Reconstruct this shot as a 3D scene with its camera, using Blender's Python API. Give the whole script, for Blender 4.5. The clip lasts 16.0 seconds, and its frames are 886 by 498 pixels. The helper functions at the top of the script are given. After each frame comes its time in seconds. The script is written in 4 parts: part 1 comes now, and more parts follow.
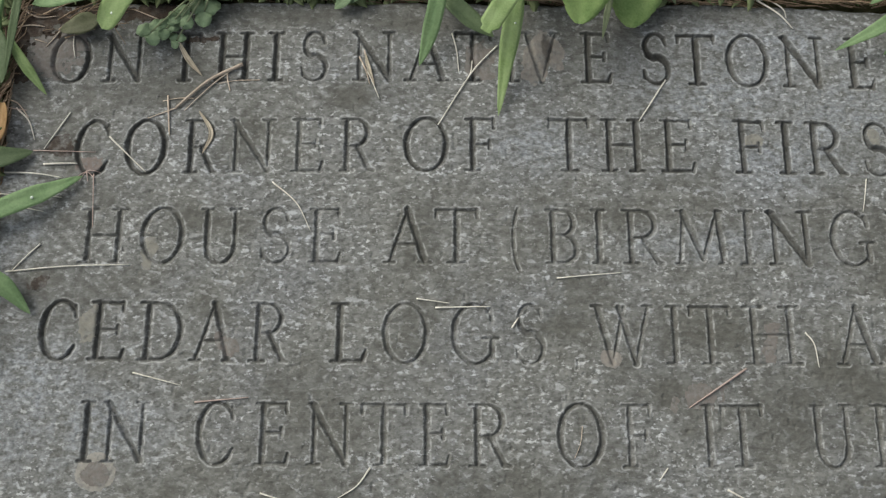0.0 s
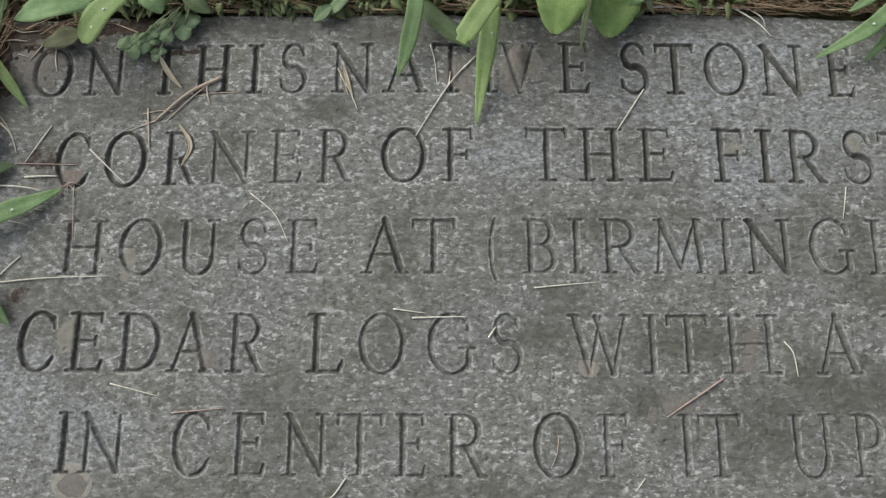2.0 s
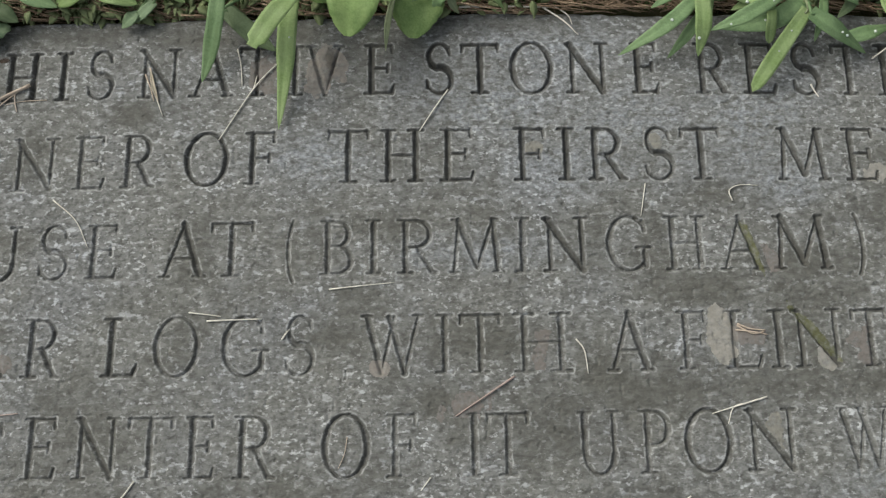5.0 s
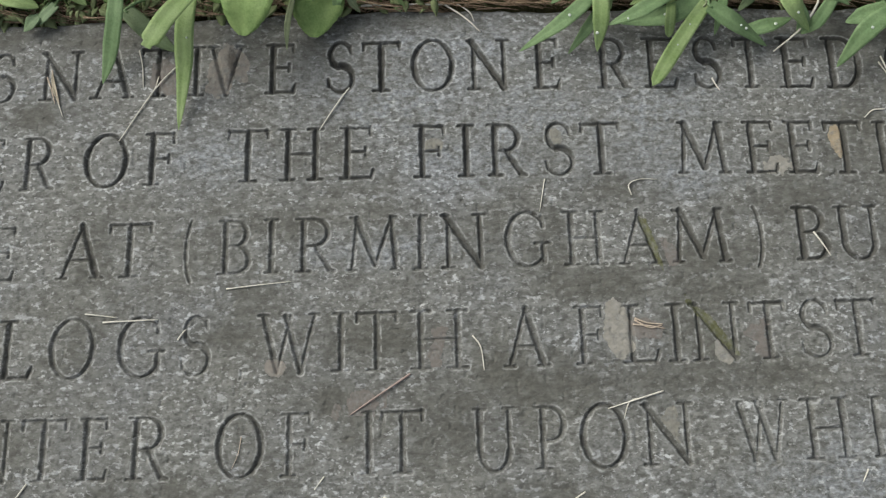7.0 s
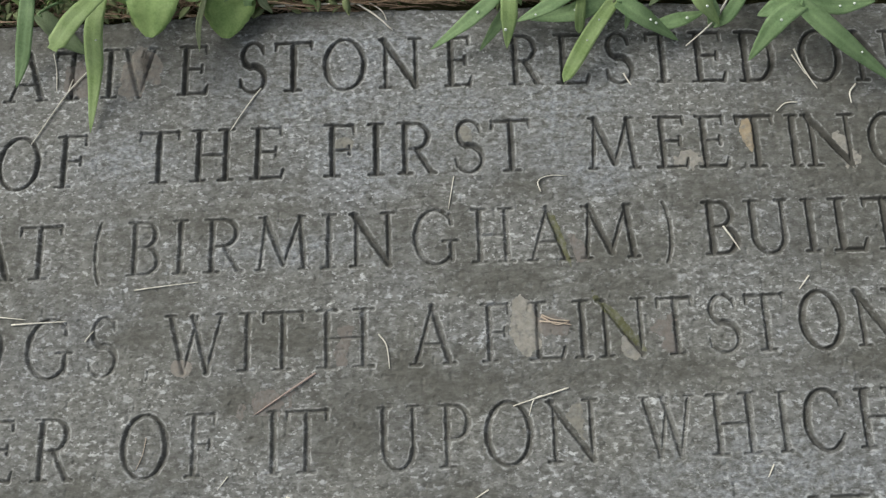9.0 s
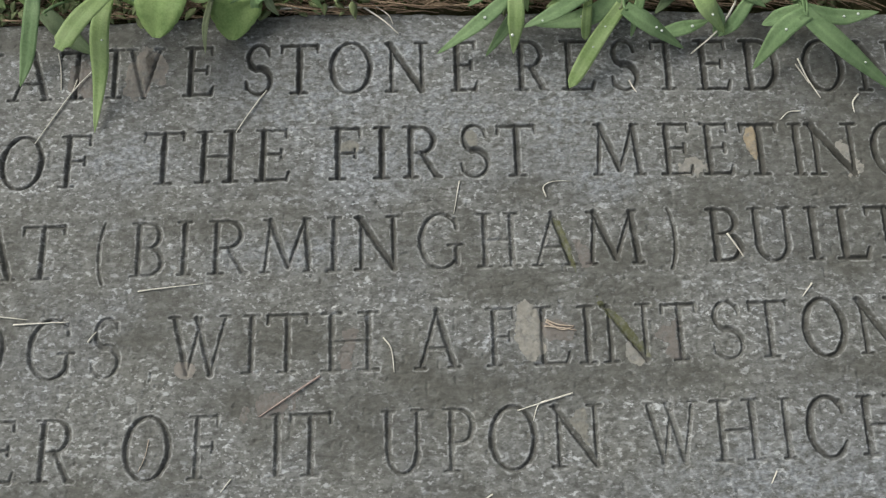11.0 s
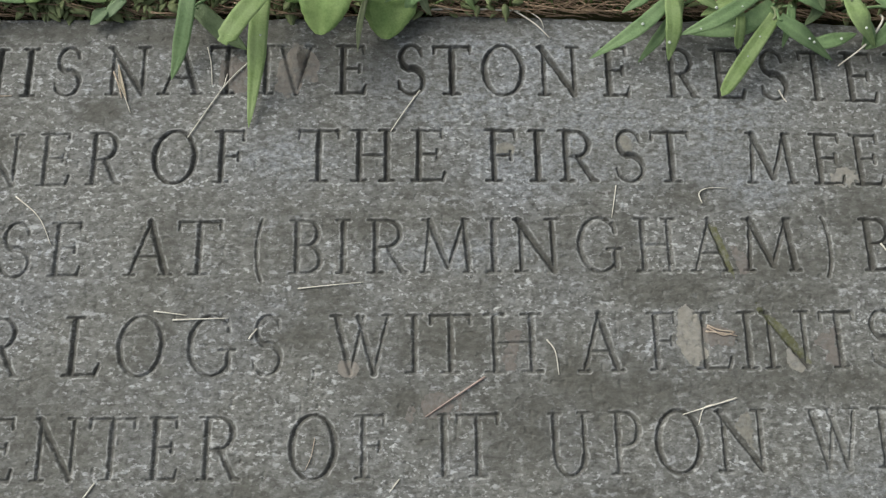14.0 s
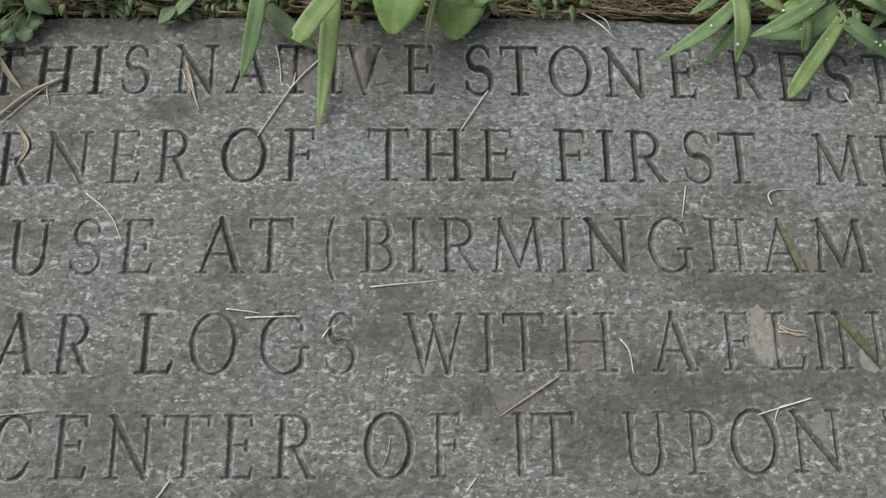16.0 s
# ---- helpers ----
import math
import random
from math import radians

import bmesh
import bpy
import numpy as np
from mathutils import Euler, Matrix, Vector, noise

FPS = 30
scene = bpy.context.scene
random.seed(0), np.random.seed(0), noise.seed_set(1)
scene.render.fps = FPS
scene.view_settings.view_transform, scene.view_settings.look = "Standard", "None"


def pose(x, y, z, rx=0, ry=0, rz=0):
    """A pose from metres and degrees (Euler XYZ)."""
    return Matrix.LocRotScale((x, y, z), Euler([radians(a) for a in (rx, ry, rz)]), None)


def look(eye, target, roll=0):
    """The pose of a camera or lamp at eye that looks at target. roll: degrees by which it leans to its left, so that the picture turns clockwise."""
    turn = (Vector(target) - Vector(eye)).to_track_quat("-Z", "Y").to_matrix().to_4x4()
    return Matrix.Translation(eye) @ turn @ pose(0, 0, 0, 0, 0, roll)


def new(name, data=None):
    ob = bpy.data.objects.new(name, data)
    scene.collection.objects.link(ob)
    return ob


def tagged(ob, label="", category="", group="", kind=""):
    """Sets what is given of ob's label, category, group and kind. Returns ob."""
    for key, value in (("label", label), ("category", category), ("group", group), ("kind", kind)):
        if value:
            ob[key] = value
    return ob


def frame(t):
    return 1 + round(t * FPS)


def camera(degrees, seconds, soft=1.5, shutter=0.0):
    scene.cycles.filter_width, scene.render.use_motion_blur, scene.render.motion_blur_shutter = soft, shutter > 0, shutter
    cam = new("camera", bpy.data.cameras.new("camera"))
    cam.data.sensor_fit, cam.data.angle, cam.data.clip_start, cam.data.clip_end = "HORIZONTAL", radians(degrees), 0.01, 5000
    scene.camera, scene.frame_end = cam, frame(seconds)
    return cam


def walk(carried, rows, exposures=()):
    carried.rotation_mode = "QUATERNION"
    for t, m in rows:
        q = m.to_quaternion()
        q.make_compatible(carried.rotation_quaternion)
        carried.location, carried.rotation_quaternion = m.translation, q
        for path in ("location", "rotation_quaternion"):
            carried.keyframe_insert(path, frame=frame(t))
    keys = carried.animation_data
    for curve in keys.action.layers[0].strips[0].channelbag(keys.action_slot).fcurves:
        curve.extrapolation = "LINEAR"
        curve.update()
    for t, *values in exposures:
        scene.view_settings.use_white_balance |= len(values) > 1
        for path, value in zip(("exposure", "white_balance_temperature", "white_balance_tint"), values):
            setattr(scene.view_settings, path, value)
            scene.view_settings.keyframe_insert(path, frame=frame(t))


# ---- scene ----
# ---- camera ----
cam = camera(52, 16.0, soft=1.3)
PATH = [
    (0, (0.15990, -0.10037, 0.41830), (0.16766, -0.00054, 0.03104), 4.763),
    (0.5, (0.16082, -0.09912, 0.41900), (0.16768, 0.00089, 0.03176), 4.240),
    (1, (0.16135, -0.09821, 0.41928), (0.16770, 0.00216, 0.03213), 3.910),
    (1.5, (0.16566, -0.10025, 0.41871), (0.16973, 0.00295, 0.03227), 2.508),
    (2, (0.17757, -0.10166, 0.41862), (0.17906, 0.00359, 0.03272), 0.972),
    (2.5, (0.19536, -0.09866, 0.41995), (0.19511, 0.00435, 0.03344), -0.055),
    (3, (0.21512, -0.09710, 0.42047), (0.21253, 0.00470, 0.03365), -1.487),
    (3.5, (0.23126, -0.09584, 0.42171), (0.22941, 0.00481, 0.03458), -1.288),
    (4, (0.24876, -0.09787, 0.42149), (0.24663, 0.00443, 0.03480), -1.589),
    (6.5, (0.31804, -0.10451, 0.41875), (0.31336, 0.00190, 0.03320), -3.802),
    (7, (0.32989, -0.10679, 0.41740), (0.32557, 0.00144, 0.03234), -3.746),
    (7.5, (0.34366, -0.10887, 0.41635), (0.33790, 0.00091, 0.03175), -4.589),
    (8, (0.35766, -0.10896, 0.41587), (0.35031, 0.00044, 0.03119), -5.643),
    (8.5, (0.36966, -0.10963, 0.41538), (0.36151, -0.00008, 0.03076), -6.229),
    (9, (0.37912, -0.11038, 0.41458), (0.36974, -0.00038, 0.03012), -6.890),
    (11.5, (0.36252, -0.11145, 0.41480), (0.36061, 0.00144, 0.03106), -2.284),
    (12, (0.34702, -0.10978, 0.41549), (0.34675, 0.00209, 0.03145), -1.253),
    (12.5, (0.33087, -0.10876, 0.41587), (0.33266, 0.00249, 0.03166), -0.064),
    (13, (0.31528, -0.10914, 0.41579), (0.31859, 0.00275, 0.03177), 0.855),
    (13.5, (0.29979, -0.10919, 0.41570), (0.30443, 0.00311, 0.03181), 1.691),
    (14, (0.28006, -0.11194, 0.41479), (0.28964, 0.00310, 0.03181), 4.198),
    (14.5, (0.26443, -0.11401, 0.41356), (0.27574, 0.00302, 0.03123), 5.092),
    (15, (0.25186, -0.11680, 0.41242), (0.26508, 0.00285, 0.03096), 5.919),
    (15.5, (0.24597, -0.11809, 0.41166), (0.25841, 0.00263, 0.03051), 5.595),
    (16, (0.24219, -0.11827, 0.41128), (0.25520, 0.00269, 0.03023), 5.834),
]
walk(cam, [(t, look(eye, target, roll)) for t, eye, target, roll in PATH],
     [(0, -0.16, 6500, 6), (16, -0.16, 6500, 6)])

# ---- light: a bright overcast sky with a soft brighter side ----
world = bpy.data.worlds.new("overcast_sky")
scene.world = world
world.use_nodes = True
wn, wl = world.node_tree.nodes, world.node_tree.links
sky = wn.new("ShaderNodeTexSky")
sky.sky_type, sky.sun_disc = "NISHITA", False
sky.sun_elevation, sky.sun_rotation = radians(42), radians(-55)
sky.dust_density = 4.0
grey = wn.new("ShaderNodeHueSaturation")
grey.inputs["Saturation"].default_value = 0.35
wl.new(sky.outputs["Color"], grey.inputs["Color"])
wl.new(grey.outputs["Color"], wn["Background"].inputs["Color"])
wn["Background"].inputs["Strength"].default_value = 0.158
sun = new("sun", bpy.data.lights.new("sun", "SUN"))
sun.data.energy, sun.data.angle, sun.data.color = 1.95, radians(40), (1.0, 0.96, 0.88)
sun.matrix_world = look((-0.66, 0.4, 0.62), (0, 0, 0))

# ---- materials ----
MM = 0.001


class Nodes:
    """Short hand for a node material."""

    def __init__(self, name, rough=0.8, spec=0.3):
        self.mat = bpy.data.materials.new(name)
        self.mat.use_nodes = True
        self.t = self.mat.node_tree
        self.b = self.t.nodes["Principled BSDF"]
        self.b.inputs["Roughness"].default_value = rough
        self.b.inputs["Specular IOR Level"].default_value = spec
        self.co = self.t.nodes.new("ShaderNodeNewGeometry").outputs["Position"]

    def put(self, a, b):
        self.t.links.new(a, b)

    def noise(self, scale, detail=4.0, rough=0.6, lo=0.3, hi=0.7, stretch=None, out="Fac"):
        n = self.t.nodes.new("ShaderNodeTexNoise")
        n.inputs["Scale"].default_value, n.inputs["Detail"].default_value, n.inputs["Roughness"].default_value = scale, detail, rough
        co = self.co
        if stretch:
            m = self.t.nodes.new("ShaderNodeMapping")
            m.inputs["Scale"].default_value = stretch
            self.put(co, m.inputs["Vector"])
            co = m.outputs["Vector"]
        self.put(co, n.inputs["Vector"])
        return self.span(n.outputs["Fac"], lo, hi)

    def span(self, x, lo, hi, a=0.0, b=1.0):
        r = self.t.nodes.new("ShaderNodeMapRange")
        for i, v in enumerate((lo, hi, a, b), 1):
            r.inputs[i].default_value = v
        self.put(x, r.inputs[0])
        return r.outputs[0]

    def mix(self, f, a, b, kind="MIX"):
        m = self.t.nodes.new("ShaderNodeMix")
        m.data_type, m.blend_type = "RGBA", kind
        for s, v in ((m.inputs[0], f), (m.inputs[6], a), (m.inputs[7], b)):
            if isinstance(v, bpy.types.NodeSocket):
                self.put(v, s)
            else:
                s.default_value = v if isinstance(v, float) else (*v, 1)
        return m.outputs[2]

    def math(self, op, a, b):
        m = self.t.nodes.new("ShaderNodeMath")
        m.operation = op
        for s, v in zip(m.inputs, (a, b)):
            if isinstance(v, bpy.types.NodeSocket):
                self.put(v, s)
            else:
                s.default_value = v
        return m.outputs[0]

    def attr(self, name):
        a = self.t.nodes.new("ShaderNodeAttribute")
        a.attribute_name = name
        return a.outputs["Fac"]

    def random(self):
        return self.t.nodes.new("ShaderNodeObjectInfo").outputs["Random"]

    def island(self):
        return self.t.nodes.new("ShaderNodeNewGeometry").outputs["Random Per Island"]

    def bump(self, height, strength, distance):
        b = self.t.nodes.new("ShaderNodeBump")
        b.inputs["Strength"].default_value, b.inputs["Distance"].default_value = strength, distance
        self.put(height, b.inputs["Height"])
        self.put(b.outputs["Normal"], self.b.inputs["Normal"])

    def done(self, colour):
        self.put(colour, self.b.inputs["Base Color"])
        return self.mat


def stone_material(name, darken):
    n = Nodes(name, 0.78, 0.35)
    wide = (0.68, 1.0, 1.0)
    fine = n.noise(660, 2, 0.6, 0.36, 0.66, wide)
    mid = n.noise(265, 3, 0.65, 0.38, 0.64, wide)
    clump = n.noise(95, 4, 0.65, 0.42, 0.6)
    cloud = n.noise(24, 4, 0.6, 0.38, 0.64)
    broad = n.noise(8, 3, 0.55, 0.4, 0.6)
    fleck = n.noise(470, 3, 0.6, 0.555, 0.64, wide)
    speck = n.noise(480, 2, 0.55, 0.44, 0.36, wide)
    stain = n.attr("stain")
    thick = n.span(clump, 0, 1, 0.3, 1.0)
    chip = n.noise(250, 3, 0.6, 0.58, 0.67, wide)
    flake = n.noise(130, 3, 0.65, 0.66, 0.7, wide)
    rough = n.mix(mid, (0.08, 0.08, 0.072), (0.21, 0.211, 0.2))
    rough = n.mix(n.math("MULTIPLY", fine, 0.45), rough, (0.26, 0.262, 0.254))
    rough = n.mix(n.math("MULTIPLY", speck, 0.6), rough, (0.06, 0.06, 0.054))
    rough = n.mix(n.math("MULTIPLY", n.math("MULTIPLY", fleck, thick), 0.82), rough, (0.64, 0.65, 0.645))
    rough = n.mix(n.math("MULTIPLY", n.math("MULTIPLY", chip, thick), 0.8), rough, (0.58, 0.595, 0.6))
    rough = n.mix(n.math("MULTIPLY", flake, 0.5), rough, (0.56, 0.575, 0.57))
    dull = n.mix(mid, (0.1, 0.098, 0.08), (0.17, 0.167, 0.14))
    dull = n.mix(n.math("MULTIPLY", fine, 0.35), dull, (0.22, 0.215, 0.192))
    weathered = n.math("ADD", n.math("MULTIPLY", cloud, 0.5), n.math("MULTIPLY", broad, 0.25))
    base = n.mix(n.math("MULTIPLY", weathered, 0.65), rough, dull)
    base = n.mix(n.math("MULTIPLY", n.noise(16, 4, 0.6, 0.45, 0.62), 0.55), base, (0.96, 0.98, 1.06), "MULTIPLY")
    pale = n.mix(fine, (0.125, 0.136, 0.15), (0.39, 0.412, 0.435))
    base = n.mix(n.math("MULTIPLY", n.attr("bleach"), n.span(mid, 0, 1, 0.05, 0.75)), base, pale)
    smear = n.mix(mid, (0.072, 0.07, 0.059), (0.11, 0.108, 0.092))
    base = n.mix(n.math("MULTIPLY", stain, 0.88), base, smear)
    # Pale chipped lips along the cuts, with their bright edge light put into the colour.
    base = n.mix(n.math("MULTIPLY", n.math("MULTIPLY", n.attr("rim"), n.noise(260, 3, 0.6, 0.44, 0.6)), 0.75), base, (0.46, 0.465, 0.45))
    if darken:
        # Cut stone: a dark tone mixed in by the soil mask, broken by noise.
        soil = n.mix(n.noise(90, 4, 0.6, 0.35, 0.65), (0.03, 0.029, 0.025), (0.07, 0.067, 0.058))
        base = n.mix(n.math("MULTIPLY", n.math("MULTIPLY", n.attr("soil"), n.noise(170, 4, 0.65, 0.1, 0.46)), darken), base, soil)
    n.bump(n.math("ADD", fine, mid), 0.35, 0.0004)
    return n.done(base)


STONE = stone_material("weathered_grey_stone", 0.0)
CUT = stone_material("dark_cut_stone", 0.9)


def leaf_material(name, dark, light, edge=None):
    n = Nodes(name, 0.55, 0.22)
    vein = n.noise(900, 2, 0.5, 0.35, 0.65)
    blotch = n.noise(120, 4, 0.6, 0.35, 0.65)
    col = n.mix(blotch, dark, light)
    col = n.mix(n.math("MULTIPLY", vein, 0.25), col, tuple(1.35 * c for c in light))
    col = n.mix(n.math("MULTIPLY", n.random(), 0.3), col, tuple(0.6 * c for c in dark))
    n.b.inputs["Subsurface Weight"].default_value = 0.0
    rib = n.attr("rib")
    col = n.mix(n.math("MULTIPLY", rib, 0.16), col, edge or tuple(1.8 * c for c in light))
    n.bump(vein, 0.3, 0.0004)
    t = n.t.nodes.new("ShaderNodeBsdfTranslucent")
    m = n.t.nodes.new("ShaderNodeMixShader")
    m.inputs[0].default_value = 0.3
    n.put(col, t.inputs["Color"])
    n.put(n.b.outputs[0], m.inputs[1])
    n.put(t.outputs[0], m.inputs[2])
    n.put(m.outputs[0], n.t.nodes["Material Output"].inputs["Surface"])
    return n.done(col)


GREENS = {
    "g": leaf_material("fresh_green_blade", (0.16, 0.26, 0.115), (0.265, 0.38, 0.19)),
    "l": leaf_material("pale_green_blade", (0.24, 0.345, 0.125), (0.35, 0.455, 0.21)),
    "d": leaf_material("dull_green_leaf", (0.115, 0.165, 0.08), (0.17, 0.225, 0.12)),
    "s": leaf_material("pale_stem", (0.26, 0.31, 0.17), (0.38, 0.42, 0.26)),
    "v": leaf_material("violet_leaf_green", (0.17, 0.275, 0.085), (0.3, 0.41, 0.155)),
    "c": leaf_material("clover_green", (0.2, 0.29, 0.155), (0.31, 0.41, 0.245)),
    "w": leaf_material("withering_olive_leaf", (0.1, 0.11, 0.055), (0.16, 0.165, 0.1)),
    "o": leaf_material("orange_dead_leaf", (0.3, 0.17, 0.07), (0.5, 0.33, 0.16)),
    "t": leaf_material("tan_dead_blade", (0.46, 0.39, 0.29), (0.64, 0.57, 0.45)),
}


def straw_material(name, dark, light, island=False):
    n = Nodes(name, 0.6, 0.3)
    col = n.mix(n.noise(500, 3, 0.6, 0.3, 0.7), dark, light)
    col = n.mix(n.math("MULTIPLY", n.island() if island else n.random(), 0.8 if island else 0.25), col, tuple(0.6 * c for c in dark))
    return n.done(col)


UNDER = leaf_material("mixed_weed_green", (0.16, 0.2, 0.09), (0.3, 0.35, 0.17))
STRAWS = {
    "pale": straw_material("bleached_straw", (0.6, 0.56, 0.47), (0.8, 0.77, 0.69)),
    "tan": straw_material("tan_stalk", (0.43, 0.34, 0.26), (0.62, 0.52, 0.42)),
    "red": straw_material("reddish_needle", (0.4, 0.29, 0.25), (0.53, 0.42, 0.37)),
}
THATCH = straw_material("mixed_thatch", (0.21, 0.135, 0.085), (0.5, 0.38, 0.255), True)
LAWN = straw_material("lawn_green", (0.1, 0.16, 0.045), (0.2, 0.29, 0.1), True)


def soil_material():
    n = Nodes("dark_topsoil", 0.95, 0.15)
    col = n.mix(n.noise(160, 5, 0.65), (0.06, 0.038, 0.027), (0.17, 0.11, 0.075))
    far = n.noise(3, 5, 0.6)
    col = n.mix(n.math("ADD", n.math("MULTIPLY", far, 0.4), 0.35), col, (0.07, 0.1, 0.035))
    n.bump(n.noise(300, 5, 0.7), 0.8, 0.004)
    return n.done(col)


def film_material(name, a, b, worn=0.8):
    n = Nodes(name, 0.85, 0.2)
    col = n.mix(n.noise(300, 4, 0.6), a, b)
    stone = n.mix(n.noise(600, 3, 0.6), (0.12, 0.12, 0.11), (0.26, 0.26, 0.25))
    col = n.mix(n.math("MULTIPLY", n.noise(220, 4, 0.7, 0.45, 0.68), worn), col, stone)
    n.bump(n.noise(700, 3, 0.6), 0.4, 0.0004)
    return n.done(col)


# ---- mesh helpers ----
def part(name, bm, material, parent, label=""):
    me = bpy.data.meshes.new(name)
    if isinstance(bm, bmesh.types.BMesh):
        bm.to_mesh(me)
        bm.free()
    else:
        me = bm
        me.name = name
    me.materials.append(material)
    me.polygons.foreach_set("use_smooth", np.ones(len(me.polygons), bool))
    ob = new(name, me)
    ob.parent = parent
    return tagged(ob, label)


def thing(name, label, category, place=(0, 0, 0), group="", kind=""):
    ob = new(name)
    ob.empty_display_size = 0.01
    ob.location = place
    return tagged(ob, label, category, group, kind)


def quad_mesh(name, verts, quads):
    me = bpy.data.meshes.new(name)
    me.vertices.add(len(verts))
    me.vertices.foreach_set("co", np.asarray(verts, np.float32).ravel())
    me.loops.add(4 * len(quads))
    me.loops.foreach_set("vertex_index", np.asarray(quads, np.int32).ravel())
    me.polygons.add(len(quads))
    me.polygons.foreach_set("loop_start", np.arange(0, 4 * len(quads), 4, dtype=np.int32))
    me.update(calc_edges=True)
    return me


def set_attr(me, name, values):
    me.attributes.new(name, "FLOAT", "POINT").data.foreach_set("value", np.asarray(values, np.float32))


TABLES = {}


def value_noise(x, y, cell, seed):
    """Smooth noise of 0 to 1 on millimetres."""
    if seed not in TABLES:
        TABLES[seed] = np.random.RandomState(seed).rand(257, 257)
    table = TABLES[seed]
    u, v = x / cell + 91.3, y / cell + 57.7
    i, j = np.floor(u).astype(int), np.floor(v).astype(int)
    a, b = u - i, v - j
    a, b = a * a * (3 - 2 * a), b * b * (3 - 2 * b)
    i, j = i % 256, j % 256
    return (table[i, j] * (1 - a) + table[i + 1, j] * a) * (1 - b) + (table[i, j + 1] * (1 - a) + table[i + 1, j + 1] * a) * b


# ---- letters: strokes in a unit box, thick and thin as a chisel cuts them ----
THICK, THIN = 1.0, 0.5


def line(x0, y0, x1, y1, a=THICK, b=None):
    return [(x0, y0, a), (x1, y1, a if b is None else b)]


def arc(cx, cy, rx, ry, start, end, thin=THIN, thick=THICK, steps=20):
    """Degrees, anticlockwise from the right; thick where it runs upright."""
    out = []
    for i in range(steps + 1):
        a = radians(start + (end - start) * i / steps)
        out.append((cx + rx * math.cos(a), cy + ry * math.sin(a), thin + (thick - thin) * abs(math.cos(a)) ** 1.3))
    return out


def serif(x, y, half, w=0.42):
    return line(x - half, y, x + half, y, w)


def stem(x, half=0.12, w=THICK, top=True, bottom=True):
    s = [line(x, 0.02, x, 0.98, w)]
    if bottom:
        s.append(serif(x, 0.0, half))
    if top:
        s.append(serif(x, 1.0, half))
    return s


def glyph(ch):
    if ch == "I":
        return stem(0.5, 0.48)
    if ch == "T":
        return stem(0.5, 0.2, top=False) + [line(0.02, 0.985, 0.98, 0.985, 0.55), line(0.04, 1.0, 0.02, 0.84, 0.5, 0.3), line(0.96, 1.0, 0.98, 0.84, 0.5, 0.3)]
    if ch == "H":
        return stem(0.17, 0.17) + stem(0.83, 0.17) + [line(0.17, 0.5, 0.83, 0.5, 0.48)]
    if ch == "E":
        return stem(0.22, 0.2) + [line(0.22, 0.99, 0.86, 0.99, 0.48), line(0.88, 1.0, 0.9, 0.84, 0.5, 0.3), line(0.22, 0.52, 0.74, 0.52, 0.45),
                                  line(0.76, 0.6, 0.76, 0.44, 0.45), line(0.22, 0.01, 0.9, 0.01, 0.52), line(0.9, 0.0, 0.98, 0.17, 0.6, 0.35)]
    if ch == "F":
        return stem(0.26, 0.24) + [line(0.26, 0.99, 0.92, 0.99, 0.48), line(0.94, 1.0, 0.96, 0.82, 0.5, 0.3), line(0.26, 0.5, 0.8, 0.5, 0.45), line(0.81, 0.58, 0.81, 0.42, 0.45)]
    if ch == "L":
        return stem(0.24, 0.22) + [line(0.24, 0.01, 0.86, 0.01, 0.52), line(0.86, 0.0, 0.97, 0.2, 0.6, 0.35)]
    if ch == "N":
        return stem(0.15, 0.13, 0.66, top=False) + stem(0.86, 0.13, 0.62, bottom=False) + [line(0.09, 0.99, 0.86, 0.02, 1.08), line(0.01, 1.0, 0.14, 0.985, 0.42)]
    if ch == "A":
        return [line(0.5, 0.99, 0.12, 0.02, 0.55), line(0.49, 1.0, 0.86, 0.02, 1.08), line(0.25, 0.34, 0.74, 0.34, 0.45), serif(0.11, 0.0, 0.11), serif(0.87, 0.0, 0.12)]
    if ch == "V":
        return [line(0.12, 0.98, 0.52, 0.0, 1.08), line(0.52, 0.0, 0.9, 0.98, 0.55), serif(0.12, 1.0, 0.12), serif(0.89, 1.0, 0.11)]
    if ch == "W":
        return [line(0.08, 0.98, 0.32, 0.0, 1.0), line(0.32, 0.0, 0.52, 0.98, 0.5), line(0.44, 0.98, 0.7, 0.0, 1.0), line(0.7, 0.0, 0.92, 0.98, 0.5),
                serif(0.08, 1.0, 0.08), serif(0.92, 1.0, 0.08)]
    if ch == "M":
        return [line(0.18, 0.98, 0.09, 0.02, 0.55), line(0.17, 0.99, 0.52, 0.1, 1.08), line(0.52, 0.1, 0.83, 0.99, 0.52), line(0.82, 0.98, 0.91, 0.02, 0.95),
                serif(0.09, 0.0, 0.08), serif(0.91, 0.0, 0.09), line(0.06, 1.0, 0.2, 0.985, 0.42), line(0.8, 1.0, 0.92, 1.0, 0.42)]
    if ch == "O":
        return [arc(0.5, 0.5, 0.45, 0.52, 0, 360, 0.45, 1.0, 36)]
    if ch == "C":
        return [arc(0.53, 0.5, 0.46, 0.52, 48, 310, 0.5, 1.0, 28), line(0.86, 0.93, 0.9, 0.74, 0.62, 0.32), line(0.84, 0.12, 0.93, 0.24, 0.6, 0.35)]
    if ch == "G":
        return [arc(0.5, 0.5, 0.45, 0.52, 48, 318, 0.5, 1.0, 28), line(0.81, 0.93, 0.85, 0.74, 0.6, 0.32), line(0.85, 0.08, 0.85, 0.4, 0.9), serif(0.83, 0.42, 0.16, 0.45)]
